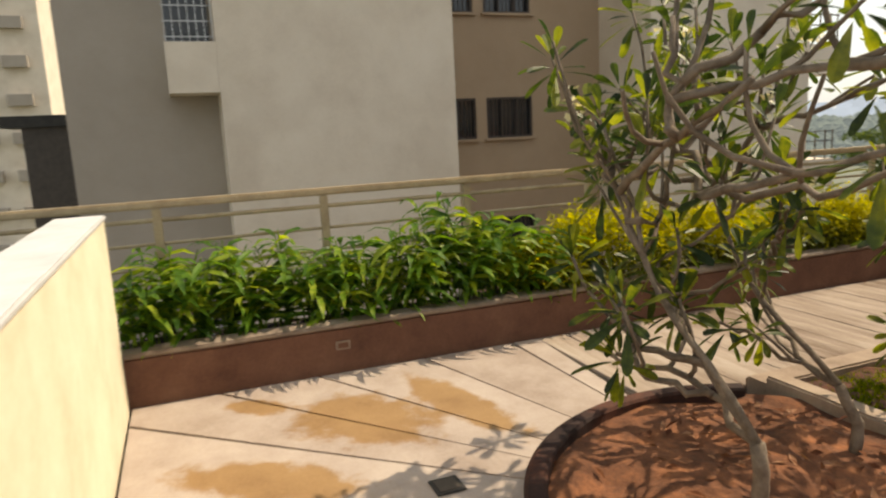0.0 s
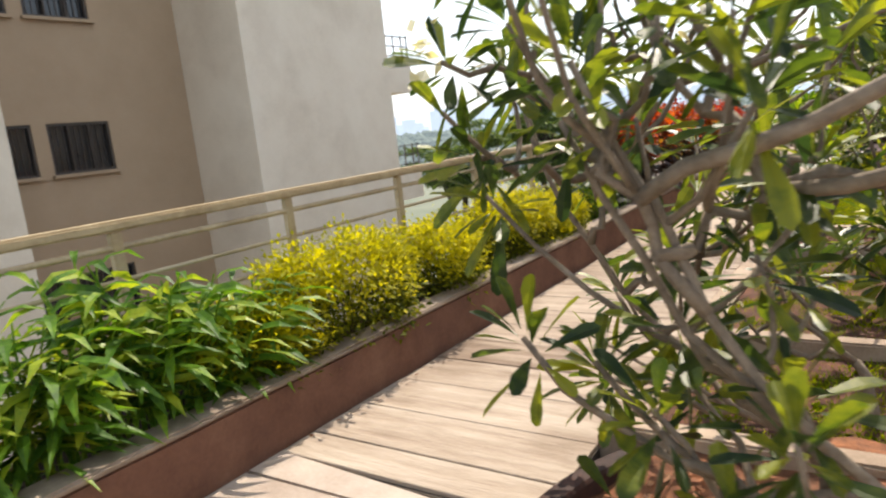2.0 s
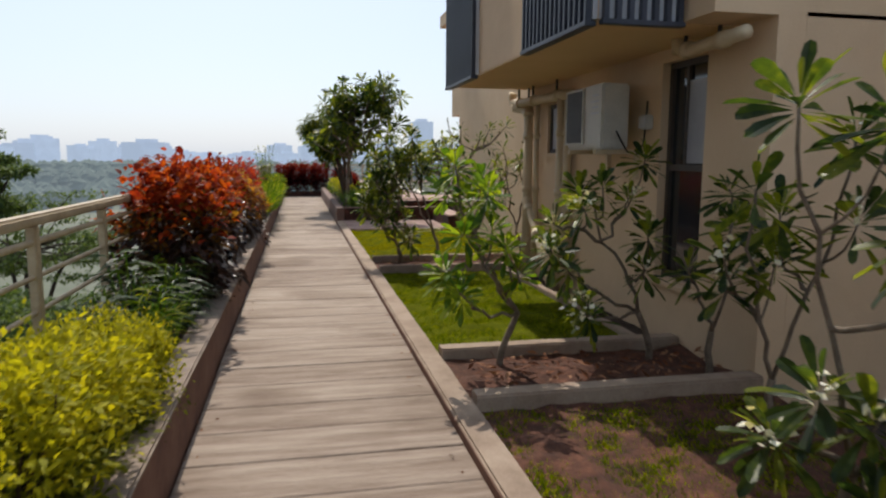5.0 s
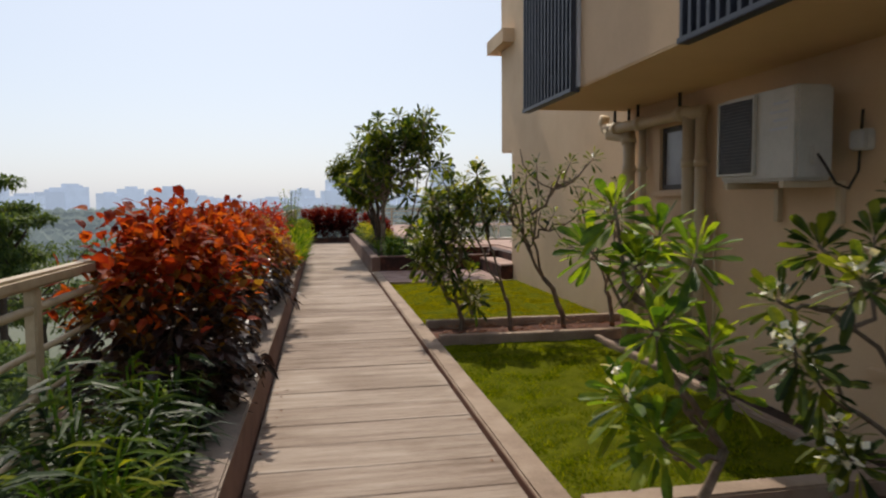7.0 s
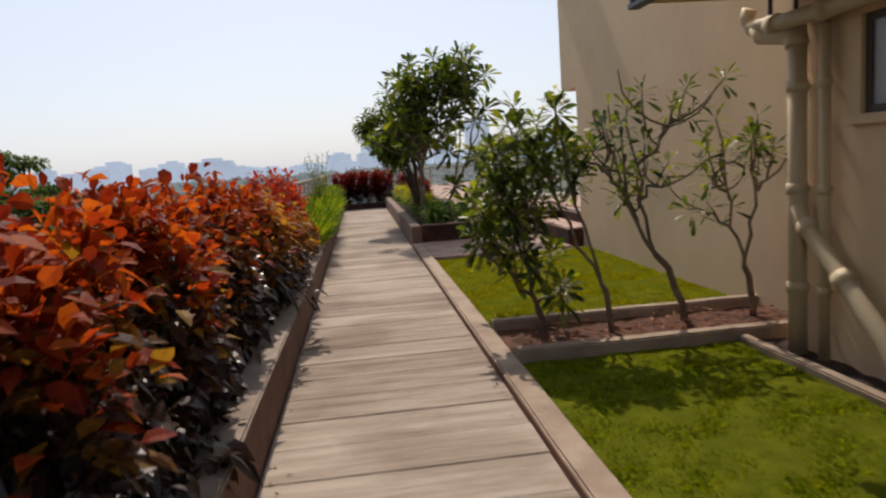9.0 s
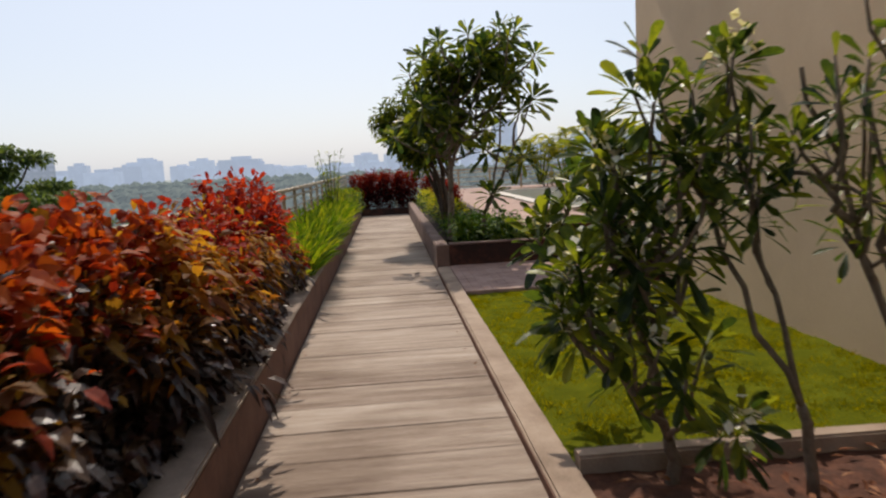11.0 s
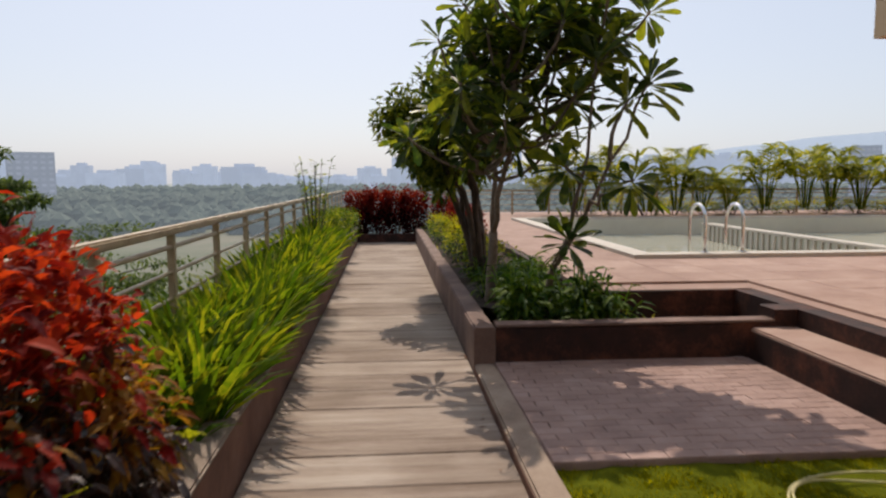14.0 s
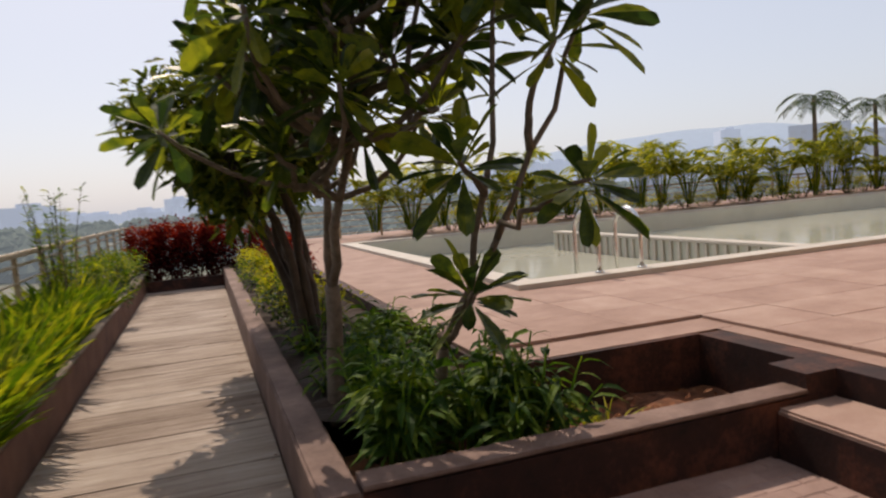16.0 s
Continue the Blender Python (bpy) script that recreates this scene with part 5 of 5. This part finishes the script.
row(crimson, [(-0.42, 9.5, 1, 0.8, 0.95, 0.9, 1.05), (-0.42, 9.8, 0, 0.3, 0.9, 0.8, 1.0), (-0.42, 10.9, 1, 0.3, 0.95, 0.9, 1.14), (-0.42, 11.35, 0, 1.0, 0.95, 0.95, 1.15), (-0.42, 11.8, 1, 2.0, 0.9, 0.85, 1.0)], 0.24)
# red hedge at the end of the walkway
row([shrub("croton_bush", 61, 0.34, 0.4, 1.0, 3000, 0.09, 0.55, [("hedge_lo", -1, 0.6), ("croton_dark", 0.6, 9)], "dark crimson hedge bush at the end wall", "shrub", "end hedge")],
    [(0.05, END + 0.62, 0, 0.2, 1, 1, 1), (0.5, END + 0.62, 0, 1.2, 1, 1, 1.04), (0.95, END + 0.62, 0, 2.3, 1, 1, 1), (1.4, END + 0.62, 0, 3.3, 1, 1, 1.02), (2.2, END + 0.9, 0, 4.0, 0.9, 0.9, 0.85),
     (2.3, 22.5, 0, 4.0, 0.8, 0.9, 0.75), (2.3, 24.0, 0, 1.0, 0.8, 0.9, 0.8)], 0.14)
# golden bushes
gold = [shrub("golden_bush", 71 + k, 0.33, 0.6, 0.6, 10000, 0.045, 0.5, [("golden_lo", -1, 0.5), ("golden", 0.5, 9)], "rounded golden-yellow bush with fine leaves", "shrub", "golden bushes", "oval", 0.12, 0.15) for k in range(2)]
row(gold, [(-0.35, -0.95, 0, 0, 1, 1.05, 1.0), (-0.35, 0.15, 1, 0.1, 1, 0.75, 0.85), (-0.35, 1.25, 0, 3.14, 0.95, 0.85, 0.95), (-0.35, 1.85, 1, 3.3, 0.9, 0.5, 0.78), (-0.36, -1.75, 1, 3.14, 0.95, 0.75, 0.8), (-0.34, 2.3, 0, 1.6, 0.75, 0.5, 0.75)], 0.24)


def lily(seed, blades, size, width, mat, kind, name, label, category, group, lean=0.5, stalks=0, droop=0.55):
    """Clump of arching leaves from one foot."""
    rng = np.random.default_rng(seed)
    ob = new(name)
    if stalks:
        s = Soup()
        pos, way, L = [], [], []
        for k in range(stalks):
            a = rng.uniform(0, 6.28)
            out = np.array([math.cos(a), math.sin(a)]) * rng.uniform(0.05, lean) * size
            h = size * rng.uniform(0.8, 1.4)
            top = (out[0], out[1], h)
            pts = curve_points((out[0] * 0.3, out[1] * 0.3, -0.05), (out[0] * 0.4, out[1] * 0.4, h * 0.6), top, 6)
            s = Soup()
            s.tube(pts, 0.009, 0.005, 5)
            link_mesh("stem", s.v, s.f, M["broad"], ob)
            for j in range(blades):
                t = 0.25 + 0.75 * j / blades
                i = min(4, int(t * 5))
                p = pts[i].lerp(pts[i + 1], t * 5 - i)
                b = a + (math.pi if j % 2 else 0) + rng.uniform(-0.7, 0.7)
                pos.append(p)
                way.append((math.cos(b), math.sin(b), rng.uniform(0.25, 0.9)))
                L.append(size * rng.uniform(0.45, 0.72))
    else:
        pos, way, L = [], [], []
        for k in range(blades):
            a = rng.uniform(0, 6.28)
            r = rng.uniform(0, 0.08)
            pos.append((math.cos(a) * r, math.sin(a) * r, -0.02))
            way.append((math.cos(a) * lean * rng.uniform(0.4, 1.5), math.sin(a) * lean * rng.uniform(0.4, 1.5), 1.0))
            L.append(size * rng.uniform(0.6, 1.15))
    L = np.array(L)
    leaf_part("leaves", pos, way, L, np.clip(L * width, 0, 0.13), M[mat], ob, kind, droop, 0.25, rng)
    return tagged(ob, label, category, group)


rng = np.random.default_rng(80)
lilies = [lily(81 + k, 11, 0.58, 0.17, "broad", "lance", "ginger_lily", "leafy green ginger lily clump in the planter", "plant", "green lilies", 0.55, 7) for k in range(3)]
row(lilies, [(-0.36 + rng.uniform(-0.12, 0.12), -4.72 + i * 0.128, i, rng.uniform(0, 6.28), 0.95, 0.95, rng.uniform(0.78, 1.12) * (1.22 if 15 < i < 21 else 1)) for i in range(25)], 0.24)
straps = [lily(91 + k, 84, 0.7, 0.045, "strap", "strap", "strap_lily", "bright green strap-leaved lily clump", "plant", "strap lilies", 0.72, 0, 0.32) for k in range(3)]
spots = []
for i in range(104):
    spots.append((-0.4 + rng.uniform(-0.22, 0.22), 12.6 + i * 0.082, i, rng.uniform(0, 6.28), 1, 1, rng.uniform(1.0, 1.38)))
row(straps, spots, 0.24)
row([lily(95, 26, 0.75, 0.1, "strap", "lance", "strap_lily", "broad yellow-green strap lily clump", "plant", "strap lilies", 0.6, 0, 0.45)],
    [(-0.25, 12.5, 0, 0.4, 1, 1, 1), (-0.5, 11.2, 0, 1.9, 1, 1, 1.55), (-0.45, 12.9, 0, 3.0, 1, 1, 1)], 0.24)
bronzes = lily(96, 34, 0.62, 0.07, "croton_mid", "lance", "strap_lily", "bronze-orange strap lily among the green ones", "plant", "strap lilies", 0.6, 0, 0.3)
row([bronzes], [(-0.5 + rng.uniform(0, 0.3), 13.0 + i * 0.42 + rng.uniform(-0.15, 0.15), 0, rng.uniform(0, 6.28), 1, 1, rng.uniform(0.7, 0.95)) for i in range(8)], 0.24)
# ferny dark plants between golden bushes and crotons
ferns = [lily(97 + k, 18, 0.36, 0.11, "fern" if k else "strap", "lance", "dwarf_palm", "dark green fan-leaved dwarf palm in the planter", "plant", "dwarf palms", 0.6, 9, 0.5) for k in range(2)]
row(ferns, [(-0.42, 2.75, 1, 1.2, 1.05, 1.05, 1.1), (-0.3, 3.1, 0, 2.4, 1, 1, 1.0), (-0.45, 3.4, 1, 0.5, 1, 1, 1.2), (-0.3, 3.6, 1, 3.1, 1.05, 1.05, 1.0), (-0.4, 3.95, 0, 4.4, 1, 1, 1.1), (-0.25, 4.2, 1, 5.4, 1, 1, 0.9)], 0.24)
# undergrowth of the raised planter
under = [lily(101 + k, 9, 0.36, 0.2, "under_leaf", "lance", "foliage_plant", "low dark green foliage plant under the trees", "plant", "planter undergrowth", 0.7, 8, 0.6) for k in range(3)]
spots = []
for i in range(30):
    spots.append((1.8 + rng.uniform(0, 0.95), 15.05 + i * 0.1 + rng.uniform(-0.08, 0.08), i, rng.uniform(0, 6.28), 0.95, 0.95, rng.uniform(0.75, 1.1)))
for i in range(9):
    spots.append((1.85 + rng.uniform(0, 0.8), 15.05 + rng.uniform(0, 0.55), i, rng.uniform(0, 6.28), 1.0, 1.0, rng.uniform(1.15, 1.4)))
row(under, spots, 0.16)
spots = []
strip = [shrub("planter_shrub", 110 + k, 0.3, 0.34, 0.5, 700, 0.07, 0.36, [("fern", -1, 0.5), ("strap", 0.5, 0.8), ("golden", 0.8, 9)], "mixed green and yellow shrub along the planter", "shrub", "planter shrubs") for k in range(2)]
row(strip, [(1.85 + rng.uniform(0, 0.3), 18.3 + i * 0.62, i, rng.uniform(0, 6.28), 1, 1, rng.uniform(0.8, 1.25)) for i in range(13)], 0.2)
row([lily(120, 20, 0.5, 0.03, "palm", "strap", "grass_tuft", "dry grass tuft in the planter", "plant", "grass tufts", 0.7, 0, 0.5)], [(2.95, 15.1, 0, 0, 1, 1, 1), (3.1, 15.25, 0, 1, 1, 1, 0.8), (2.75, 15.2, 0, 2, 1, 1, 0.9)], 0.12)

# tall flowering spikes at the far end of the planter
fs = new("flower_spike_plant")
fs.location = (-0.42, 20.6, 0.24)
rng = np.random.default_rng(130)
s = Soup()
pos, way = [], []
for k in range(16):
    a = rng.uniform(0, 6.28)
    o = np.array([math.cos(a), math.sin(a)]) * rng.uniform(0.05, 0.4)
    h = rng.uniform(0.9, 1.65)
    pts = curve_points((o[0] * 0.3, o[1] * 0.5, -0.05), (o[0] * 0.5, o[1] * 0.7, h * 0.6), (o[0], o[1] * 1.6, h), 7)
    s.tube(pts, 0.008, 0.003, 5)
    for j in range(34):
        t = rng.uniform(0.1, 1)
        i = min(5, int(t * 6))
        pos.append(pts[i].lerp(pts[i + 1], t * 6 - i))
        d = rng.normal(size=3)
        d[2] = abs(d[2])
        way.append(d)
link_mesh("stem", s.v, s.f, M["stem"], fs)
leaf_part("leaves", pos, way, 0.12, 0.025, M["strap"], fs, "oval", 0.2, 0.2, rng)
tagged(fs, "tall thin flowering spikes with small leaves", "plant")
row([shrub("planter_shrub", 131, 0.32, 0.5, 0.7, 1100, 0.09, 0.3, [("fern", -1, 0.4), ("strap", 0.4, 9)], "yellow-green shrub at the end of the planter", "shrub", "planter shrubs")],
    [(-0.38, 21.4, 0, 0, 1, 1, 1), (-0.38, 22.4, 0, 1, 1, 1, 0.95), (-0.38, 23.4, 0, 2, 1, 1, 0.95), (-0.38, 24.5, 0, 3, 1, 1, 0.9), (-0.38, 25.6, 0, 4, 1, 1, 0.9)], 0.24)


def areca(seed, height, fronds, label):
    rng = np.random.default_rng(seed)
    ob = new("areca_palm")
    s = Soup()
    pos, way, L = [], [], []
    for k in range(fronds):
        a = 2.4 * k + rng.uniform(-0.3, 0.3)
        foot = np.array([math.cos(a), math.sin(a), 0]) * 0.1
        h0 = height * rng.uniform(0.25, 0.55)
        reach = height * rng.uniform(0.22, 0.42)
        tipz = height * rng.uniform(0.55, 1.0)
        p0 = Vector((foot[0], foot[1], h0 * 0.2))
        pts = curve_points(p0, (foot[0] + math.cos(a) * reach * 0.3, foot[1] + math.sin(a) * reach * 0.3, max(h0, tipz * 1.1)), (math.cos(a) * reach, math.sin(a) * reach, tipz * 0.86), 9)
        s.tube(pts, 0.016, 0.005, 5)
        for j in range(26):
            t = 0.35 + 0.65 * j / 26
            i = min(7, int(t * 8))
            p = pts[i].lerp(pts[i + 1], t * 8 - i)
            d = (pts[i + 1] - pts[i]).normalized()
            sd = d.cross(Vector((0, 0, 1)))
            sd = (sd.normalized() if sd.length > 0.05 else Vector((1, 0, 0))) * (1 if j % 2 else -1)
            pos.append(p)
            way.append(sd + d * 0.8 + Vector((0, 0, 0.1)))
            L.append(height * 0.16 * (1.1 - 0.6 * abs(t - 0.6)))
    link_mesh("stem", s.v, s.f, M["strap"], ob)
    L = np.array(L)
    leaf_part("fronds", pos, way, L, L * 0.13, M["palm"], ob, "strap", 0.35, 0.2, rng)
    return tagged(ob, label, "palm", "palms behind the pool")


rng = np.random.default_rng(140)
palms = [areca(141 + k, 2.7, 18, "young areca palm with yellow-green fronds") for k in range(3)]
spots = []
for i in range(24):
    x = 5.2 + i * 0.98 + rng.uniform(-0.3, 0.3)
    spots.append((x, 29.0 + rng.uniform(-0.4, 0.4), i, rng.uniform(0, 6.28), 1, 1, rng.choice([0.7, 0.85, 1.05, 1.2])))
row(palms, spots, DECK)
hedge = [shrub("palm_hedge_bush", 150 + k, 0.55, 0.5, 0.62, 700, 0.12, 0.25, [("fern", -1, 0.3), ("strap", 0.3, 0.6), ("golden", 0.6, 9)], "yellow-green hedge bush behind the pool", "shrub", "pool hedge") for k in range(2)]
row(hedge, [(6.5 + i * 0.95, 29.3 + rng.uniform(-0.2, 0.2), i, rng.uniform(0, 6.28), 1, 1, rng.uniform(0.7, 1.2)) for i in range(25)], DECK)


def tall_palm(x, y, h):
    rng = np.random.default_rng(int(x * 10))
    ob = new("tall_palm")
    ob.location = (x, y, DECK)
    s = Soup()
    s.tube(curve_points((0, 0, 0), (0.05, 0, h * 0.5), (0.02, 0, h), 7), 0.09, 0.06, 9)
    link_mesh("trunk", s.v, s.f, M["bark"], ob, "", True)
    pos, way, L = [], [], []
    for k in range(14):
        a = 2.4 * k
        pts = curve_points((0.02, 0, h), (math.cos(a) * 0.5, math.sin(a) * 0.5, h + 0.55 - 0.05 * k), (math.cos(a) * 1.05, math.sin(a) * 1.05, h - 0.1 - 0.04 * k), 8)
        for j in range(24):
            t = 0.15 + 0.85 * j / 24
            i = min(6, int(t * 7))
            d = (pts[i + 1] - pts[i]).normalized()
            sd = d.cross(Vector((0, 0, 1)))
            sd = (sd.normalized() if sd.length > 0.05 else Vector((1, 0, 0))) * (1 if j % 2 else -1)
            pos.append(pts[i].lerp(pts[i + 1], t * 7 - i))
            way.append(sd + d * 0.7)
            L.append(0.3)
    leaf_part("fronds", pos, way, np.array(L), 0.04, M["fern"], ob, "strap", 0.5, 0.2, rng)
    return tagged(ob, "tall slender palm behind the pool", "palm", "tall palms")


tall_palm(20.6, 29.4, 3.2)
tall_palm(23.4, 29.4, 3.0)

# ---- garden hose on the second lawn ----
hz = new("garden_hose")
hz.location = (2.95, 12.1, 0.07)
s = Soup()
pts = []
for i in range(90):
    a = 2 * math.pi * 1.7 * i / 89
    r = 0.36 + 0.05 * math.sin(a * 0.7) + 0.03 * math.sin(2.3 * a)
    pts.append((math.cos(a) * r * 1.1, math.sin(a) * r, 0.012 + 0.01 * math.sin(3 * a)))
pts += [(0.6, 0.25, 0.01), (0.9, 0.38, 0.01)]
s.tube(pts, 0.006, 0.006, 7)
link_mesh("coil", s.v, s.f, M["hose"], hz, "", True)
s = Soup()
s.tube([pts[0], (pts[0][0] + 0.01, pts[0][1] - 0.06, 0.014)], 0.016, 0.013, 8)
link_mesh("nozzle", s.v, s.f, M["dark"], hz, "", True)
tagged(hz, "pale yellow garden hose lying coiled on the lawn", "hose")


# ---- turf, litter ----
def turf(name, x0, x1, y0, y1, per, z, size, label, mat="grass", bald=0.0):
    rng = np.random.default_rng(int(y0 * 7 + 200))
    n = int((x1 - x0) * (y1 - y0) * per)
    x, y = rng.uniform(x0, x1, n), rng.uniform(y0, y1, n)
    tuft = np.array([noise.noise(Vector((a * 3.5, b * 3.5, 1))) + 0.5 * noise.noise(Vector((a * 9, b * 9, 2))) for a, b in zip(x, y)])
    keep = tuft > bald
    x, y, tuft = x[keep], y[keep], tuft[keep]
    n = len(x)
    way = np.stack([rng.normal(size=n) * 0.55, rng.normal(size=n) * 0.55, np.ones(n)], 1)
    L = size * rng.uniform(0.5, 1.2, n) * (1 + 0.7 * np.clip(tuft, -0.6, 0.9))
    v, f = leaves_data(np.stack([x, y, np.full(n, z)], 1), way, L, 0.011, "tri", 0.4, 0, rng)
    return tagged(link_mesh(name, v.tolist(), f, M[mat]), label, "grass", "", "stuff")


turf("lawn_grass", 1.6, 3.2, 3.7, 7.45, 5200, 0.01, 0.055, "bright green lawn grass with mossy tufts", "lawn_green", -9)
turf("lawn_grass", 1.6, 3.94, 8.47, 12.78, 4600, 0.01, 0.055, "bright yellow-green lawn grass", "grass", -9)
turf("thin_grass", 1.6, 3.4, -1.2, 2.55, 3800, 0.01, 0.06, "thin patchy grass over red soil", "lawn_green", -0.5)
rng = np.random.default_rng(300)
n = 700
zone = rng.integers(0, 4, n)
lx = np.where(zone == 0, rng.uniform(1.7, 3.5, n), np.where(zone == 1, rng.uniform(1.65, 3.9, n), np.where(zone == 2, rng.uniform(1.7, 3.9, n), rng.uniform(1.7, 3.3, n))))
ly = np.where(zone == 0, rng.uniform(2.65, 3.5, n), np.where(zone == 1, rng.uniform(7.62, 8.32, n), np.where(zone == 2, rng.uniform(14.9, 15.6, n), rng.uniform(-2.9, -1.4, n))))
lz = np.where(zone == 2, 0.15, 0.075)
w = rng.normal(size=(n, 3))
w[:, 2] *= 0.2
v, f = leaves_data(np.stack([lx, ly, lz], 1), w, rng.uniform(0.04, 0.11, n), 0.03, "oval", 0.0, 0.4, rng)
tagged(link_mesh("leaf_litter", v.tolist(), f, M["litter"]), "dry red-brown leaf litter scattered over the beds", "litter", "", "stuff")
n = 160
v, f = leaves_data(np.stack([rng.uniform(0.0, 0.12, n) + np.where(rng.random(n) < 0.5, 0, W - 0.12), rng.uniform(-1.8, 25, n), np.full(n, 0.008)], 1),
                   np.stack([rng.normal(size=n), rng.normal(size=n), np.zeros(n)], 1), rng.uniform(0.015, 0.05, n), 0.015, "oval", 0.0, 0.5, rng)
tagged(link_mesh("path_litter", v.tolist(), f, M["litter"]), "small dry leaves along the walkway edges", "litter", "", "stuff")

# ---- pieces: planks of the walkway ----
rng = np.random.default_rng(310)


def plank_mesh(name, w, depth, mat, bevel=0.006, h=0.03):
    bm = box_bm(0, w, 0, depth, -h, 0)
    top = [e for e in bm.edges if all(v.co.z > -0.001 for v in e.verts)]
    bmesh.ops.bevel(bm, geom=top, offset=bevel, segments=1, affect='EDGES')
    me = bpy.data.meshes.new(name)
    bm.to_mesh(me)
    bm.free()
    me.materials.append(mat)
    return me


PL, GAP = 0.389, 0.008
first = plank_mesh("plank", W - 0.012, PL - GAP, M["plank"], 0.004)
short = plank_mesh("plank", W - 0.012, 0.228, M["plank"], 0.004)
last = plank_mesh("plank", W - 0.012, 0.13, M["plank"], 0.004)
y = -1.694
for i in range(73):
    me, at = (short, -1.93) if i == 0 else (first, y + PL * (i - 1) + GAP / 2)
    if at + PL - GAP > END:
        if at + 0.13 > END:
            break
        me = last
    o = new("plank", me)
    o.parent = walkway
    o.location = (0.006, at, rng.uniform(-0.003, 0.002))
    o.rotation_euler = (0, rng.uniform(-0.0012, 0.0012), rng.uniform(-0.0025, 0.0025))

# fan of slabs round the tree bed, then slabs along the entry
angles = [176, 181, 196, 210, 219.5, 229, 243, 260, 276]


def fan_edge(a):
    """Where a ray from the bed's centre meets the planter wall or the parapet."""
    c, s = math.cos(a), math.sin(a)
    tx = (0.006 - CX) / c if c < -1e-6 else 1e9
    ty = (-4.752 - CY) / s if s < -1e-6 else 1e9
    return min(tx, ty)


for i in range(len(angles) - 1):
    a0, a1 = radians(angles[i]) + 0.004, radians(angles[i + 1]) - 0.004
    pts = []
    k = 6
    for j in range(k + 1):
        a = a0 + (a1 - a0) * j / k
        pts.append((CX + math.cos(a) * (RIM + 0.006), CY + math.sin(a) * (RIM + 0.006)))
    outer = [fan_edge(a0 + (a1 - a0) * j / k) for j in range(k + 1)]
    corner_a = math.atan2(-4.752 - CY, 0.006 - CX) % (2 * math.pi)
    ring = []
    for j in range(k + 1):
        a = a0 + (a1 - a0) * j / k
        ring.append((a, CX + math.cos(a) * outer[j], CY + math.sin(a) * outer[j]))
    if a0 < corner_a < a1:
        ring.append((corner_a, 0.006, -4.752))
    ring.sort()
    loop = pts + [(x, y) for _, x, y in ring[::-1]]
    bm = bmesh.new()
    top = [bm.verts.new((x, y, 0)) for x, y in loop]
    low = [bm.verts.new((x, y, -0.03)) for x, y in loop]
    bm.faces.new(top)
    for j in range(len(loop)):
        bm.faces.new((top[j], low[j], low[(j + 1) % len(loop)], top[(j + 1) % len(loop)]))
    part("slab", bm, M["slab"], entry).location.z = rng.uniform(-0.002, 0.002)
x = 2.82
me = plank_mesh("slab", 0.62, 1.42, M["slab"])
while x < 7.2:
    o = new("slab", me)
    o.parent = entry
    o.location = (x, -4.75, 0)
    x += 0.632

# small floor drain grate
gd = new("floor_drain")
gd.location = (1.72, -3.35, 0.004)
part("frame", box_bm(-0.07, 0.07, -0.07, 0.07, 0, 0.006, 0.002), M["dark"], gd)
part("grate", box_bm(-0.05, 0.05, -0.05, 0.05, 0.0062, 0.009), M["frame"], gd)
tagged(gd, "small dark floor drain in the slabs", "drain")

# pavers of the sunken court
me = plank_mesh("paver", 0.2045, 0.095, M["paver"], 0.004, 0.03)
half = plank_mesh("paver", 0.1015, 0.095, M["paver"], 0.004, 0.03)
paving = bpy.data.objects["paving"]
for r in range(20):
    for c in range(11):
        x0 = 1.592 + c * 0.206 - (0.1 if r % 2 else 0)
        short = x0 < 1.588 or x0 + 0.194 > 3.69
        x0 = max(x0, 1.592)
        if x0 + 0.094 > 3.69:
            continue
        o = new("paver", half if short else me)
        o.parent = paving
        o.location = (x0, 12.774 + r * 0.0965, 0.058 + rng.uniform(-0.002, 0.002))

# slabs of the deck near the walk
me = plank_mesh("slab", 0.596, 0.596, M["tile"], 0.0025, 0.024)
for i in range(12):
    for j in range(9):
        x0, y0 = 2.64 + i * 0.6, 13.1 + j * 0.6
        if y0 < 15.72 and x0 < 4.31:
            continue
        if y0 + 0.59 > PY0 - 0.3:
            continue
        o = new("slab", me)
        o.parent = deck
        o.location = (x0, y0, DECK + rng.uniform(-0.0015, 0.0015))
